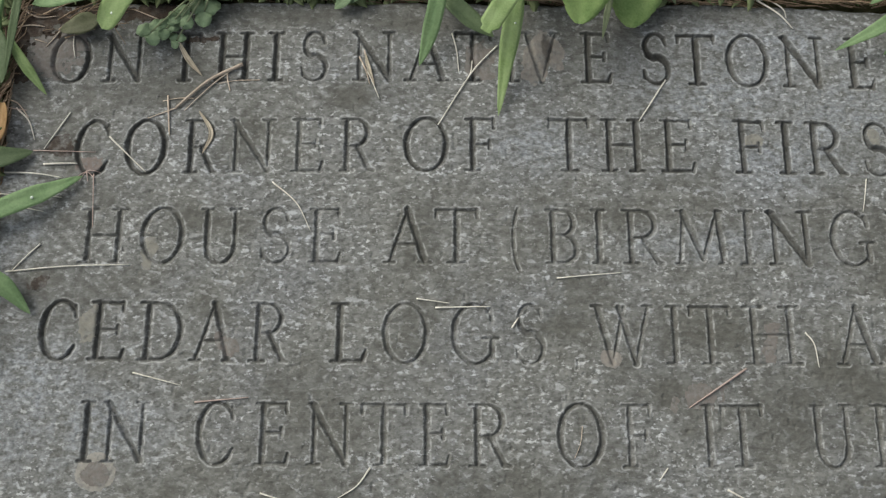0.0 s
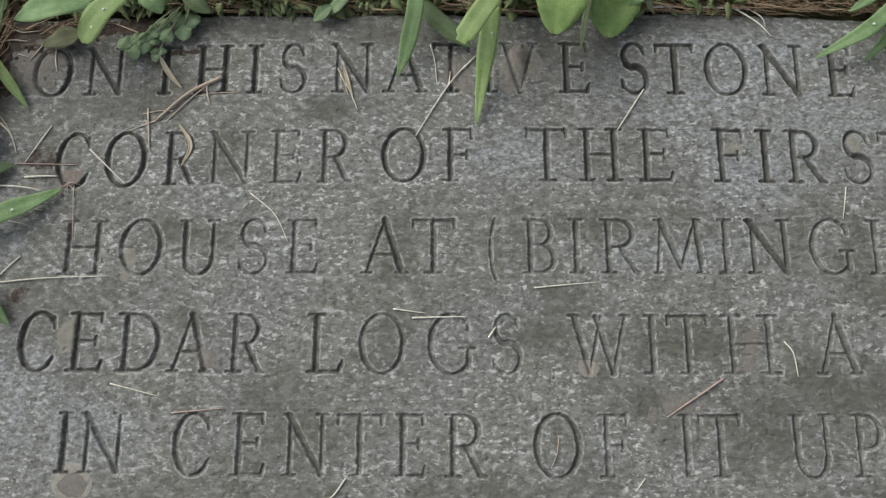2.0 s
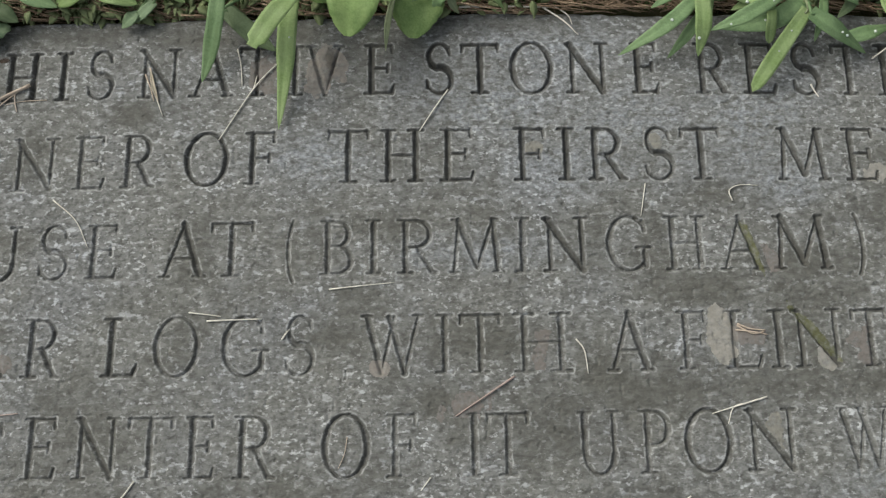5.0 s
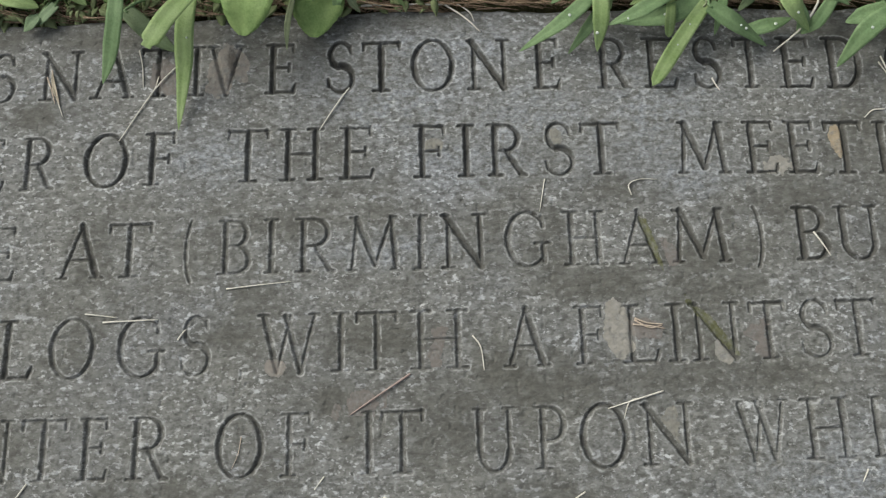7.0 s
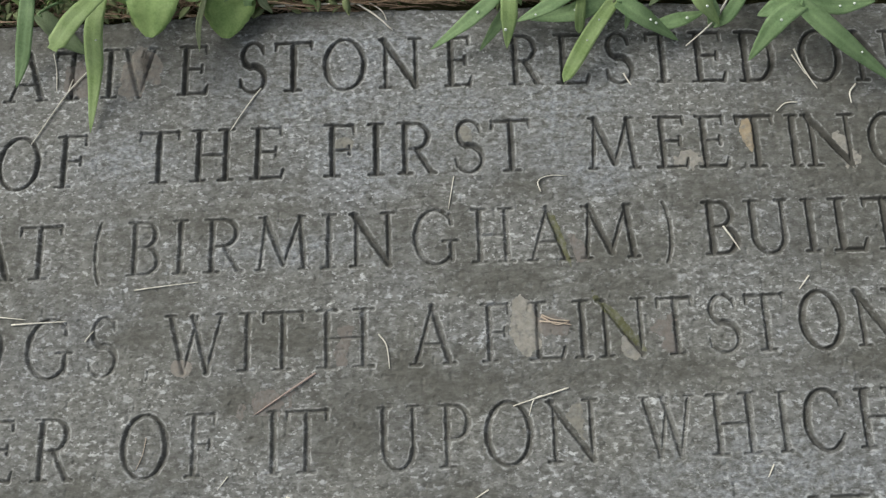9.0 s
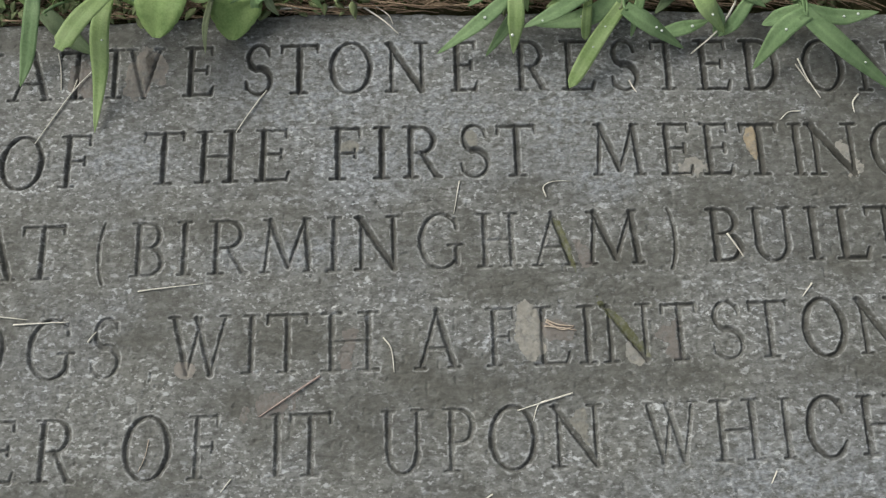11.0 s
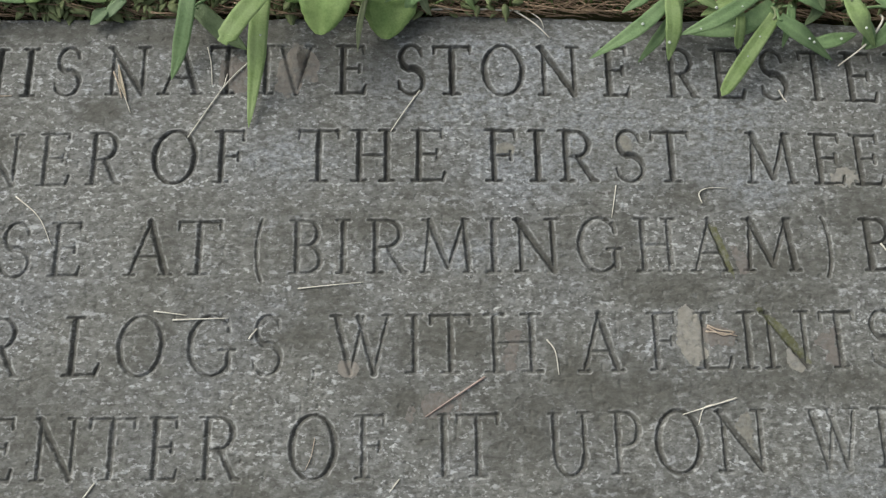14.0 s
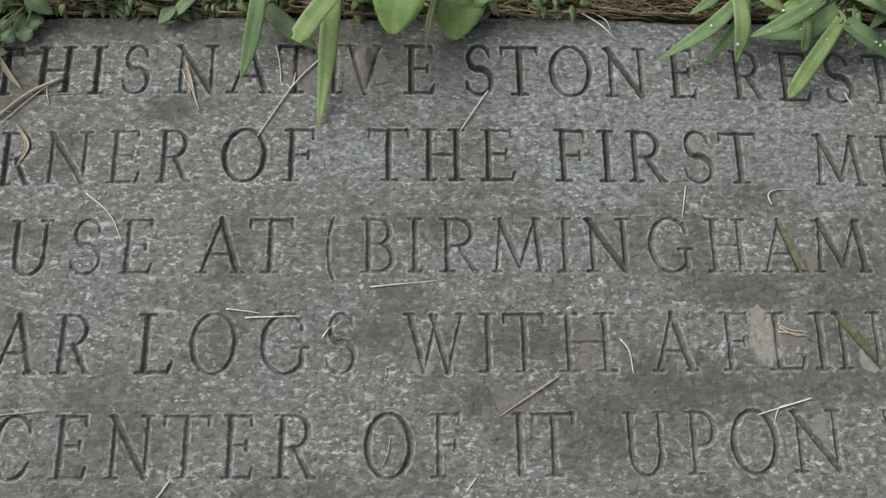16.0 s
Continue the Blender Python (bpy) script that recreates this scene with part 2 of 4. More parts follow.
    if ch == "D":
        return stem(0.2, 0.18) + [line(0.2, 0.99, 0.5, 0.99, 0.48), line(0.2, 0.01, 0.5, 0.01, 0.48), arc(0.48, 0.5, 0.46, 0.49, -90, 90, 0.48, 1.0)]
    if ch == "B":
        return stem(0.24, 0.2) + [line(0.24, 0.99, 0.55, 0.99, 0.46), line(0.24, 0.52, 0.58, 0.52, 0.44), line(0.24, 0.01, 0.55, 0.01, 0.46),
                                  arc(0.53, 0.755, 0.33, 0.235, -90, 90, 0.46, 0.9), arc(0.55, 0.265, 0.4, 0.255, -90, 90, 0.46, 1.0)]
    if ch == "P":
        return stem(0.26, 0.24) + [line(0.26, 0.99, 0.55, 0.99, 0.46), line(0.26, 0.45, 0.55, 0.45, 0.44), arc(0.53, 0.72, 0.42, 0.27, -90, 90, 0.46, 1.0)]
    if ch == "R":
        return stem(0.2, 0.18) + [line(0.2, 0.99, 0.48, 0.99, 0.46), line(0.2, 0.48, 0.48, 0.48, 0.44), arc(0.46, 0.735, 0.34, 0.255, -90, 90, 0.46, 0.95),
                                  line(0.5, 0.48, 0.84, 0.03, 0.95), line(0.84, 0.03, 0.99, 0.0, 0.8, 0.3)]
    if ch == "U":
        return [line(0.15, 0.98, 0.15, 0.32, 1.0), [(x, y, w) for x, y, w in arc(0.5, 0.32, 0.35, 0.34, 180, 360, 0.5, 0.95)], line(0.85, 0.32, 0.85, 0.98, 0.62),
                serif(0.15, 1.0, 0.14), serif(0.85, 1.0, 0.13)]
    if ch == "S":
        spine = []
        for i in range(33):
            s = i / 32
            a = radians(38 + 232 * min(1, s * 2)) if s < 0.5 else radians(90 - 232 * (s * 2 - 1))
            cy, ry = (0.76, 0.255) if s < 0.5 else (0.255, 0.27)
            x = (0.5 + 0.36 * math.cos(a)) if s < 0.5 else (0.5 + 0.42 * math.cos(a))
            spine.append((x, cy + ry * math.sin(a), 0.5 + 0.75 * math.exp(-((s - 0.5) / 0.19) ** 2)))
        return [spine, line(0.8, 0.93, 0.86, 0.78, 0.6, 0.32), line(0.12, 0.1, 0.07, 0.25, 0.55, 0.3)]
    if ch == "(":
        return [arc(1.0, 0.45, 0.85, 0.68, 122, 238, 0.2, 0.5)]
    if ch == ")":
        return [arc(0.0, 0.45, 0.85, 0.68, -58, 58, 0.2, 0.5)]
    if ch == ",":
        return [[(0.55, 0.04, 0.5), (0.6, -0.03, 0.4), (0.4, -0.1, 0.2)]]
    return [line(0, 1.0, 1, 1.0, 0.5)]  # an unread stroke


# Letter, left end and width in millimetres, row by row.
ROW_A = [
    ("O", -27.4, 20.4), ("N", -1.1, 20.8), ("T", 31.8, 15.4), ("H", 54, 18.9), ("I", 80.5, 7.6), ("S", 96, 15),
    ("N", 122.3, 22.1), ("A", 148.7, 23), ("T", 173.4, 19.6), ("I", 198.1, 8.5), ("V", 207.8, 19.4), ("E", 237.2, 16.3),
    ("S", 267.6, 15.8), ("T", 285.9, 20.4), ("O", 310.9, 22.7), ("N", 339.1, 22.5), ("E", 372.3, 14.5), ("R", 404.1, 17.9),
    ("E", 428, 17.6), ("S", 452.3, 15.3), ("T", 473.5, 16.3), ("E", 495.2, 18), ("D", 518.3, 19.1), ("O", 549.1, 20.7),
    ("N", 575.4, 20.9),
]
ROW_B = [
    ("C", -11, 18.3), ("O", 13.1, 21.1), ("R", 41.6, 17.3), ("N", 63.3, 23.1), ("E", 93.8, 16.3), ("R", 117.2, 17.7),
    ("O", 148.5, 22.7), ("F", 178.4, 15.8), ("T", 219.5, 21.2), ("H", 245.9, 21.5), ("E", 275, 17.9), ("F", 311.6, 16.3),
    ("I", 333.5, 8.4), ("R", 347.5, 20), ("S", 375.2, 16.1), ("T", 393.8, 20.2), ("M", 440.4, 25.8), ("E", 473.6, 16.7),
    ("E", 493.9, 15.6), ("T", 513.3, 18.8), ("I", 537.5, 6.5), ("N", 545.4, 25.5), ("G", 576.3, 20.3),
]
ROW_C = [
    ("H", -3.4, 21.8), ("O", 24.3, 21.6), ("U", 52.6, 20.1), ("S", 80.6, 16.1), ("E", 104.2, 16.1), ("A", 139.7, 23.4),
    ("T", 163.9, 21.6), ("(", 200.4, 7.3), ("B", 216.6, 16.8), ("I", 239.4, 7.1), ("R", 253.9, 20.4), ("M", 278.9, 26.7),
    ("I", 311.1, 7.1), ("N", 323.9, 22.7), ("G", 354.4, 22.5), ("H", 382.9, 20.1), ("A", 408.4, 22), ("M", 433.9, 28.1),
    (")", 470.8, 7.7), ("B", 491.8, 17), ("U", 512.5, 21.2), ("I", 539.3, 7.1), ("L", 552.2, 17.2), ("T", 567.8, 20),
]
ROW_D = [
    ("C", -18.2, 18.9), ("E", 5, 17.4), ("D", 27.5, 21.3), ("A", 51.7, 21.1), ("R", 78.7, 18.5), ("L", 115.8, 18),
    ("O", 139.8, 22.5), ("G", 171.8, 23.1), ("S", 201.3, 15.3), (",", 228.4, 4.2), ("W", 237.7, 29.4), ("I", 272.4, 8.5),
    ("T", 283.2, 20.4), ("H", 309, 26.9), ("A", 352.2, 21.6), ("F", 385.3, 14.1), ("L", 407.4, 17.4), ("I", 428.2, 8.1),
    ("N", 438.9, 23.6), ("T", 466.4, 17.3), ("S", 488.6, 16.5), ("T", 506.9, 19), ("O", 531.1, 20.8), ("N", 556.2, 20.5),
]
ROW_E = [
    ("I", 4.9, 6.8), ("N", 15.1, 21.2), ("C", 56.8, 19), ("E", 83.6, 16), ("N", 106.9, 21.1), ("T", 131.1, 21.4),
    ("E", 157.8, 14.3), ("R", 179.8, 19.7), ("O", 220, 22.4), ("F", 249.8, 13.9), ("I", 286.2, 7), ("T", 295, 19.9),
    ("U", 336.6, 19.7), ("P", 364.3, 14.6), ("O", 384.7, 22.5), ("N", 412.4, 24.3), ("W", 454.8, 24.6), ("H", 485.1, 22.5),
    ("I", 515.6, 5.7), ("C", 526.6, 19.7), ("H", 550.8, 19.6),
]
ROW_F = [("-", 524.5, 4.5), ("-", 534, 16.5)]


def bow(a, b, c):
    return lambda x: a * (x / 100) ** 2 + b * x / 100 + c


# How sharp and dark each letter still is, row by row: 9 crisp and dark, 0 almost gone.
WEAR = ["8688756666489978878878978", "88744577787898788889898", "455446534455585458797898", "886657543344445455655698", "855444456345436645598", "99"]

# Row: letters, base line, top line, stroke width and depth in millimetres, darkness of the cut.
ROWS = [
    (ROW_A, bow(-0.587, 2.459, 92.1), bow(-0.7, 3.4, 117.0), 3.35, 2.05, 0.9),
    (ROW_B, bow(-0.584, 3.091, 43.6), bow(-0.615, 3.174, 70.2), 3.2, 1.95, 0.82),
    (ROW_C, bow(-0.159, 1.009, -0.35), bow(-0.238, 1.326, 25.6), 3.3, 1.9, 0.75),
    (ROW_D, bow(0.141, -0.608, -45.9), bow(0.015, -0.07, -19.5), 3.3, 1.9, 0.75),
    (ROW_E, bow(0.3, -1.4, -91.4), bow(0.097, -0.37, -65.4), 3.3, 1.9, 0.75),
    (ROW_F, lambda x: -137.5, lambda x: -110.5, 3.0, 1.4, 0.8),
]

# ---- the stone: a fine field of heights with the letters cut into it ----
LEFT, RIGHT, BOTTOM, STEP = -47.0, 612.0, -124.0, 0.4
top_edge = bow(-0.65, 3.1, 135.6)
nx, ny = int((RIGHT - LEFT) / STEP) + 1, int((138 - BOTTOM) / STEP) + 1
gu, gv = np.meshgrid(np.linspace(0, 1, nx), np.linspace(0, 1, ny), indexing="ij")
gx = LEFT + gu * (RIGHT - LEFT)
crest = top_edge(gx) + 2.4 * (value_noise(gx, 0 * gx, 23, 4) - 0.5) + 1.2 * (value_noise(gx, 0 * gx, 6, 5) - 0.5)
gy = BOTTOM + gv * (crest - BOTTOM)
flank = 3.0 * (value_noise(0 * gy, gy, 26, 6) - 0.5) + 1.4 * (value_noise(0 * gy, gy, 7, 7) - 0.5)
gx = gx + flank * np.clip(1 - (gx - LEFT) / 40, 0, 1)

cut = np.zeros_like(gx)
owner = np.full(gx.shape, -1, int)
soil = np.zeros_like(gx)
rim = np.zeros_like(gx)
letters = []
rng = np.random.RandomState(11)
for (letters_row, base, top, full, deep, darken), wear in zip(ROWS, WEAR):
    for (ch, x0, w), mark in zip(letters_row, wear):
        keen = int(mark) / 9
        width = full * (0.66 + 0.36 * keen)
        mid = x0 + w / 2
        y0, h = base(mid), top(mid) - base(mid)
        lean = (base(mid + 5) - base(mid - 5)) / 10
        depth = deep * (0.24 + 0.86 * keen) * rng.uniform(0.92, 1.08)
        wall = width * (0.2 + 0.3 * keen)
        # How dark the cut's colour gets; faint letters stay paler.
        dirt = min(1.0, darken * (0.12 + 1.02 * keen))
        inset = 0.35 * width * 0.5
        i0, i1 = np.searchsorted(gx[:, 0], [x0 - 5, x0 + w + 5])
        i0, i1 = max(i0 - 4, 0), min(i1 + 4, nx)
        j0 = max(int((y0 - 9 - BOTTOM) / STEP) - 12, 0)
        j1 = min(int((y0 + h + 6 - BOTTOM) / STEP) + 14, ny)
        if i1 <= i0 or j1 <= j0:
            continue
        bx, by = gx[i0:i1, j0:j1], gy[i0:i1, j0:j1]
        wob = 0.55 * (value_noise(bx, by, 2.2, 17) - 0.5) + 0.5 * np.clip(value_noise(bx, by, 3.4, 18) - 0.72, 0, 1)
        best = np.full(bx.shape, -9.0)
        for stroke in glyph(ch):
            pts = [(x0 + inset + px * (w - 2 * inset), y0 + py * h + lean * (x0 + px * w - mid), (0.2 + 0.82 * pw) * width / 2) for px, py, pw in stroke]
            for (ax, ay, aw), (ex, ey, ew) in zip(pts, pts[1:]):
                dx, dy = ex - ax, ey - ay
                s = np.clip(((bx - ax) * dx + (by - ay) * dy) / max(dx * dx + dy * dy, 1e-9), 0, 1)
                best = np.maximum(best, aw + (ew - aw) * s - np.hypot(bx - ax - s * dx, by - ay - s * dy))
        e = best + wob
        soft = 0.16
        v = soft * np.log1p(np.exp(np.clip(e / soft, -30, 30)))
        d = depth * np.minimum(v / wall, 1.08) * 1.08
        mine = (d > cut[i0:i1, j0:j1]) & (e > -0.12)
        owner[i0:i1, j0:j1][mine] = len(letters)
        # The mask rises towards the middle of each stroke.
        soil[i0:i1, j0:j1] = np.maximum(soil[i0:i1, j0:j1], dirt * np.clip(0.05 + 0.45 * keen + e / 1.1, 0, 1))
        # Band just outside each stroke that takes the painted bright lip.
        rim[i0:i1, j0:j1] = np.maximum(rim[i0:i1, j0:j1], np.clip(1 - np.abs(e + 0.5) / 0.5, 0, 1))
        cut[i0:i1, j0:j1] = np.maximum(cut[i0:i1, j0:j1], d)
        letters.append(ch)

grain = 0.5 * (value_noise(gx, gy, 1.5, 21) - 0.5) + 0.3 * (value_noise(gx, gy, 0.9, 22) - 0.5)
sway = 0.5 * (value_noise(gx, gy, 31, 23) - 0.5) + 0.25 * (value_noise(gx, gy, 9, 24) - 0.5)
pits = np.clip(value_noise(gx, gy, 2.6, 25) - 0.78, 0, 1) * 2.0
calm = 1 - 0.6 * np.clip(cut / 0.6, 0, 1)
border = np.clip(np.minimum((RIGHT - gx) / 6, (gy - BOTTOM) / 6), 0, 1)
gz = (0.3 * grain * calm + sway - pits * calm) * border - cut
for away in (crest - gy, gx - LEFT - flank):
    gz -= 4.0 * np.clip(1 - away / (1.6 + 1.8 * value_noise(gx, gy, 12, 27)), 0, 1) ** 2

# Smears of algae and soil: place, size and strength in millimetres.
SMEARS = [(335, -63, 13, 9), (122, 85, 17, 8), (410, 38, 20, 8), (351, -50, 22, 14), (330, -75, 16, 12), (271, -61, 20, 9), (225, -30, 20, 9),
          (-24, 108, 22, 20), (566, 90, 30, 20), (-12, 57, 10, 6), (205, 128, 22, 9), (150, 125, 40, 5), (560, 0, 30, 12), (470, -52, 26, 8), (250, 25, 24, 7), (578, 62, 34, 40), (585, 15, 26, 30), (400, -8, 30, 9), (440, -52, 30, 9), (60, 20, 26, 8), (95, 129, 45, 7), (300, 131, 40, 4), (-35, 122, 18, 16), (540, 118, 60, 14), (545, 68, 30, 10), (500, 30, 30, 9), (590, -40, 26, 26), (560, -52, 34, 8), (578, 42, 62, 48), (295, -32, 42, 13), (375, -56, 40, 13), (445, 5, 26, 10)]
stain = np.zeros_like(gx)
ragged = 0.6 * value_noise(gx, gy, 11, 31) + 0.4 * value_noise(gx, gy, 3.5, 32)
for sx, sy, rx, ry in SMEARS:
    stain = np.maximum(stain, np.clip(1.35 - np.hypot((gx - sx) / rx, (gy - sy) / ry) * 0.8 - 0.9 * (ragged - 0.3), 0, 0.95))
patchy = 0.5 * value_noise(gx, gy, 42, 33) + 0.3 * value_noise(gx, gy, 16, 34) + 0.2 * value_noise(gx, gy, 5, 35)
stain = np.maximum(stain, np.clip((patchy - 0.5) * 3.5, 0, 0.75))

# Paler, cleaner stretches of stone.
bleach = np.zeros_like(gx)
for sx, sy, rx, ry in [(300, 90, 60, 26), (365, 78, 45, 22), (330, 118, 60, 16), (-17, -60, 26, 40), (510, -100, 60, 22), (350, 55, 60, 18), (10, -75, 45, 22), (215, 60, 34, 16), (432, 78, 42, 30), (445, 45, 30, 12), (-36, 15, 16, 32), (300, 12, 50, 10)]:
    bleach = np.maximum(bleach, np.clip(1.4 - np.hypot((gx - sx) / rx, (gy - sy) / ry) - 0.8 * (ragged - 0.3), 0, 1))
stain *= 1 - 0.8 * bleach

field = np.stack([gx, gy, gz], -1).reshape(-1, 3) * MM
ddx = np.gradient(gz, axis=0) / np.gradient(gx, axis=0)
ddy = np.gradient(gz, axis=1) / np.gradient(gy, axis=1)
normals = np.stack([-ddx, -ddy, np.ones_like(gz)], -1).reshape(-1, 3)
normals /= np.linalg.norm(normals, axis=1, keepdims=True)
index = np.arange(nx * ny).reshape(nx, ny)
quads = np.stack([index[:-1, :-1], index[1:, :-1], index[1:, 1:], index[:-1, 1:]], -1).reshape(-1, 4)
face_owner = owner[:-1, :-1].reshape(-1)


def height(x, y):
    """Height of the stone's face at a place in millimetres."""
    i = int(np.clip((x - LEFT) / STEP, 0, nx - 1))
    j = int(np.clip((y - BOTTOM) / (crest[i, 0] - BOTTOM) * (ny - 1), 0, ny - 1))
    return float(gz[i, j])


def cut_out(name, chosen, material, parent, label="", lift=0.0):
    """A mesh of some of the field's faces."""
    used, back = np.unique(chosen, return_inverse=True)
    me = quad_mesh(name, field[used] + normals[used] * lift, back.reshape(-1, 4))
    set_attr(me, "stain", stain.reshape(-1)[used])
    set_attr(me, "bleach", bleach.reshape(-1)[used])
    set_attr(me, "rim", rim.reshape(-1)[used])
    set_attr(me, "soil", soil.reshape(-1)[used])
    ob = part(name, me, material, parent, label)
    me.normals_split_custom_set_from_vertices(normals[used])
    return ob


slab = thing("stone_slab", "weathered grey stone slab with carved lettering, set in the ground", "stone slab", (0.28, -0.14, -0.1))
slab_at = Matrix.Translation(slab.location)


def seat(ob):
    ob.matrix_parent_inverse = slab_at.inverted()
    return ob


seat(cut_out("carved_face", quads[face_owner < 0], STONE, slab))
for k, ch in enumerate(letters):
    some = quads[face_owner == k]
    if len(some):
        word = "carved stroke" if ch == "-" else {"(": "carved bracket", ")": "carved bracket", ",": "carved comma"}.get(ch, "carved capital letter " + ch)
        seat(cut_out("letter", some, CUT, slab, word + ", darker deep in its cut"))


def slab_body():
    """The rest of the block: plain margins, sides and underside."""
    bm = bmesh.new()
    x0, x1, x2 = LEFT * MM, RIGHT * MM, 0.76
    y0, y1 = -0.43, BOTTOM * MM
    back = [(field[i, 0], field[i, 1], field[i, 2]) for i in index[::20, -1]] + [tuple(field[index[-1, -1]])]
    side = [tuple(field[i]) for i in index[0, ::20]]
    deep = -0.1

    def wall(points):
        upper = [bm.verts.new(p) for p in points]
        lower = [bm.verts.new((p[0], p[1], deep)) for p in points]
        for a, b, c, d in zip(upper, upper[1:], lower[1:], lower):
            bm.faces.new((a, b, c, d))

    wall(back[::-1])
    wall(side + [tuple(field[index[0, -1]])])
    yb = field[index[-1, -1], 1]
    rim = [(x0, y0), (x2, y0), (x2, yb), (x1, yb)]
    wall([(x1, yb, 0), (x2, yb, 0), (x2, y0, 0), (x0, y0, 0), (x0, y1, 0)])
    for a, b, c, d in (((x0, y0), (x1, y0), (x1, y1), (x0, y1)), ((x1, y0), (x2, y0), (x2, y1), (x1, y1)), ((x1, y1), (x2, y1), (x2, yb), (x1, yb))):
        bm.faces.new([bm.verts.new((*p, 0)) for p in (a, b, c, d)])
    bm.faces.new([bm.verts.new((*p, deep)) for p in (rim[0], (x0, yb), rim[2], rim[1])])
    return bm


body = seat(part("slab_body", slab_body(), STONE, slab))
for p in body.data.polygons:
    p.use_smooth = False


# ---- ground ----
def graded(lo, hi, far, step):
    mid = list(np.arange(lo, hi, step))
    out, d = [], step
    while (out[-1] if out else 0) < far:
        d *= 1.35
        out.append((out[-1] if out else 0) + d)
    return np.array([lo - o for o in out][::-1] + mid + [hi + o for o in out])


hx, hy = np.meshgrid(graded(-0.25, 0.8, 400, 0.006), graded(-0.1, 0.34, 400, 0.006), indexing="ij")
under = (hx > -0.05) & (hx < 0.765) & (hy > -0.435) & (hy < 0.14)
near = 1 / (1 + (np.hypot(np.maximum(np.abs(hx - 0.27) - 0.5, 0), np.maximum(np.abs(hy - 0.1) - 0.25, 0)) / 0.15) ** 2)
hz = -0.0045 + near * (0.007 * (value_noise(hx * 1000, hy * 1000, 38, 41) - 0.5) + 0.006 * (value_noise(hx * 1000, hy * 1000, 13, 42) - 0.5))
hz = np.where(under, -0.02, hz)
hi = np.arange(hx.size).reshape(hx.shape)
hq = np.stack([hi[:-1, :-1], hi[1:, :-1], hi[1:, 1:], hi[:-1, 1:]], -1).reshape(-1, 4)
tagged(part("ground", quad_mesh("ground", np.stack([hx, hy, hz], -1).reshape(-1, 3), hq), soil_material(), None), "dark soil and lawn round the stone", "ground", kind="structure")


def ground_z(x, y):
    """Height of the soil in metres at a place in millimetres."""
    x, y = np.array([float(x)]), np.array([float(y)])
    return float(-0.0045 + 0.007 * (value_noise(x, y, 38, 41)[0] - 0.5) + 0.006 * (value_noise(x, y, 13, 42)[0] - 0.5))


# ---- growing and fallen things ----
def spline(points, steps):
    """A smooth line through points (Catmull-Rom)."""
    p = [Vector(q) for q in points]
    if len(p) == 2:
        p = [p[0], (p[0] + p[1]) / 2, p[1]]
    p = [2 * p[0] - p[1]] + p + [2 * p[-1] - p[-2]]
    out, n = [], len(p) - 3
    for k in range(steps + 1):
        s = min(k / steps * n, n - 1e-6)
        i, t = int(s), s - int(s)
        a, b, c, d = p[i:i + 4]
        out.append(0.5 * (2 * b + (c - a) * t + (2 * a - 5 * b + 4 * c - d) * t * t + (3 * b - a - 3 * c + d) * t ** 3))
    return out


def tube(bm, line_points, r0, r1, sides=6):
    rings = []
    for k, p in enumerate(line_points):
        a, b = line_points[max(k - 1, 0)], line_points[min(k + 1, len(line_points) - 1)]
        t = (b - a).normalized()
        u = t.cross(Vector((0, 0, 1)) if abs(t.z) < 0.9 else Vector((1, 0, 0))).normalized()
        v = u.cross(t)
        r = r0 + (r1 - r0) * k / (len(line_points) - 1)
        rings.append([bm.verts.new(p + r * (math.cos(q) * u + math.sin(q) * v)) for q in (2 * math.pi * i / sides for i in range(sides))])
    for a, b in zip(rings, rings[1:]):
        for i in range(sides):
            bm.faces.new((a[i], a[(i + 1) % sides], b[(i + 1) % sides], b[i]))
    bm.faces.new(rings[0][::-1])
    bm.faces.new(rings[-1])


def outline(kind, u):
    """Half width of a leaf along its length, 0 to 1."""
    if kind == "grass":
        return min(1, 0.82 + 0.6 * u) * min(1, ((1 - u) / 0.45) ** 0.7) + 0.012
    if kind == "blunt":
        return (0.7 + 0.3 * u) * math.sqrt(max(0.0, 1 - u ** 6)) + 0.02
    if kind == "cut":
        return min(1, 0.7 + 0.8 * u) * (1 if u < 0.93 else 0.55)
    if kind == "round":
        return math.sqrt(max(0.0, 1 - (2 * u - 1) ** 2)) ** 0.85 + 0.01 + 0.03 * math.sin(40 * u)
    if kind == "violet":
        return min(1.0, (1 - u) * 2.1 + 0.02) ** 0.52 * min(1.0, 0.35 + 3.2 * u) + 0.02 * math.sin(46 * u)
    if kind == "heart":
        return (0.3 + 0.7 * min(1, u * 5)) * math.sqrt(max(0.0, 1 - max(0, (u - 0.35) / 0.65) ** 2)) + 0.01
    return math.sin(math.pi * min(1, 0.06 + 0.94 * u)) ** 0.75 + 0.01


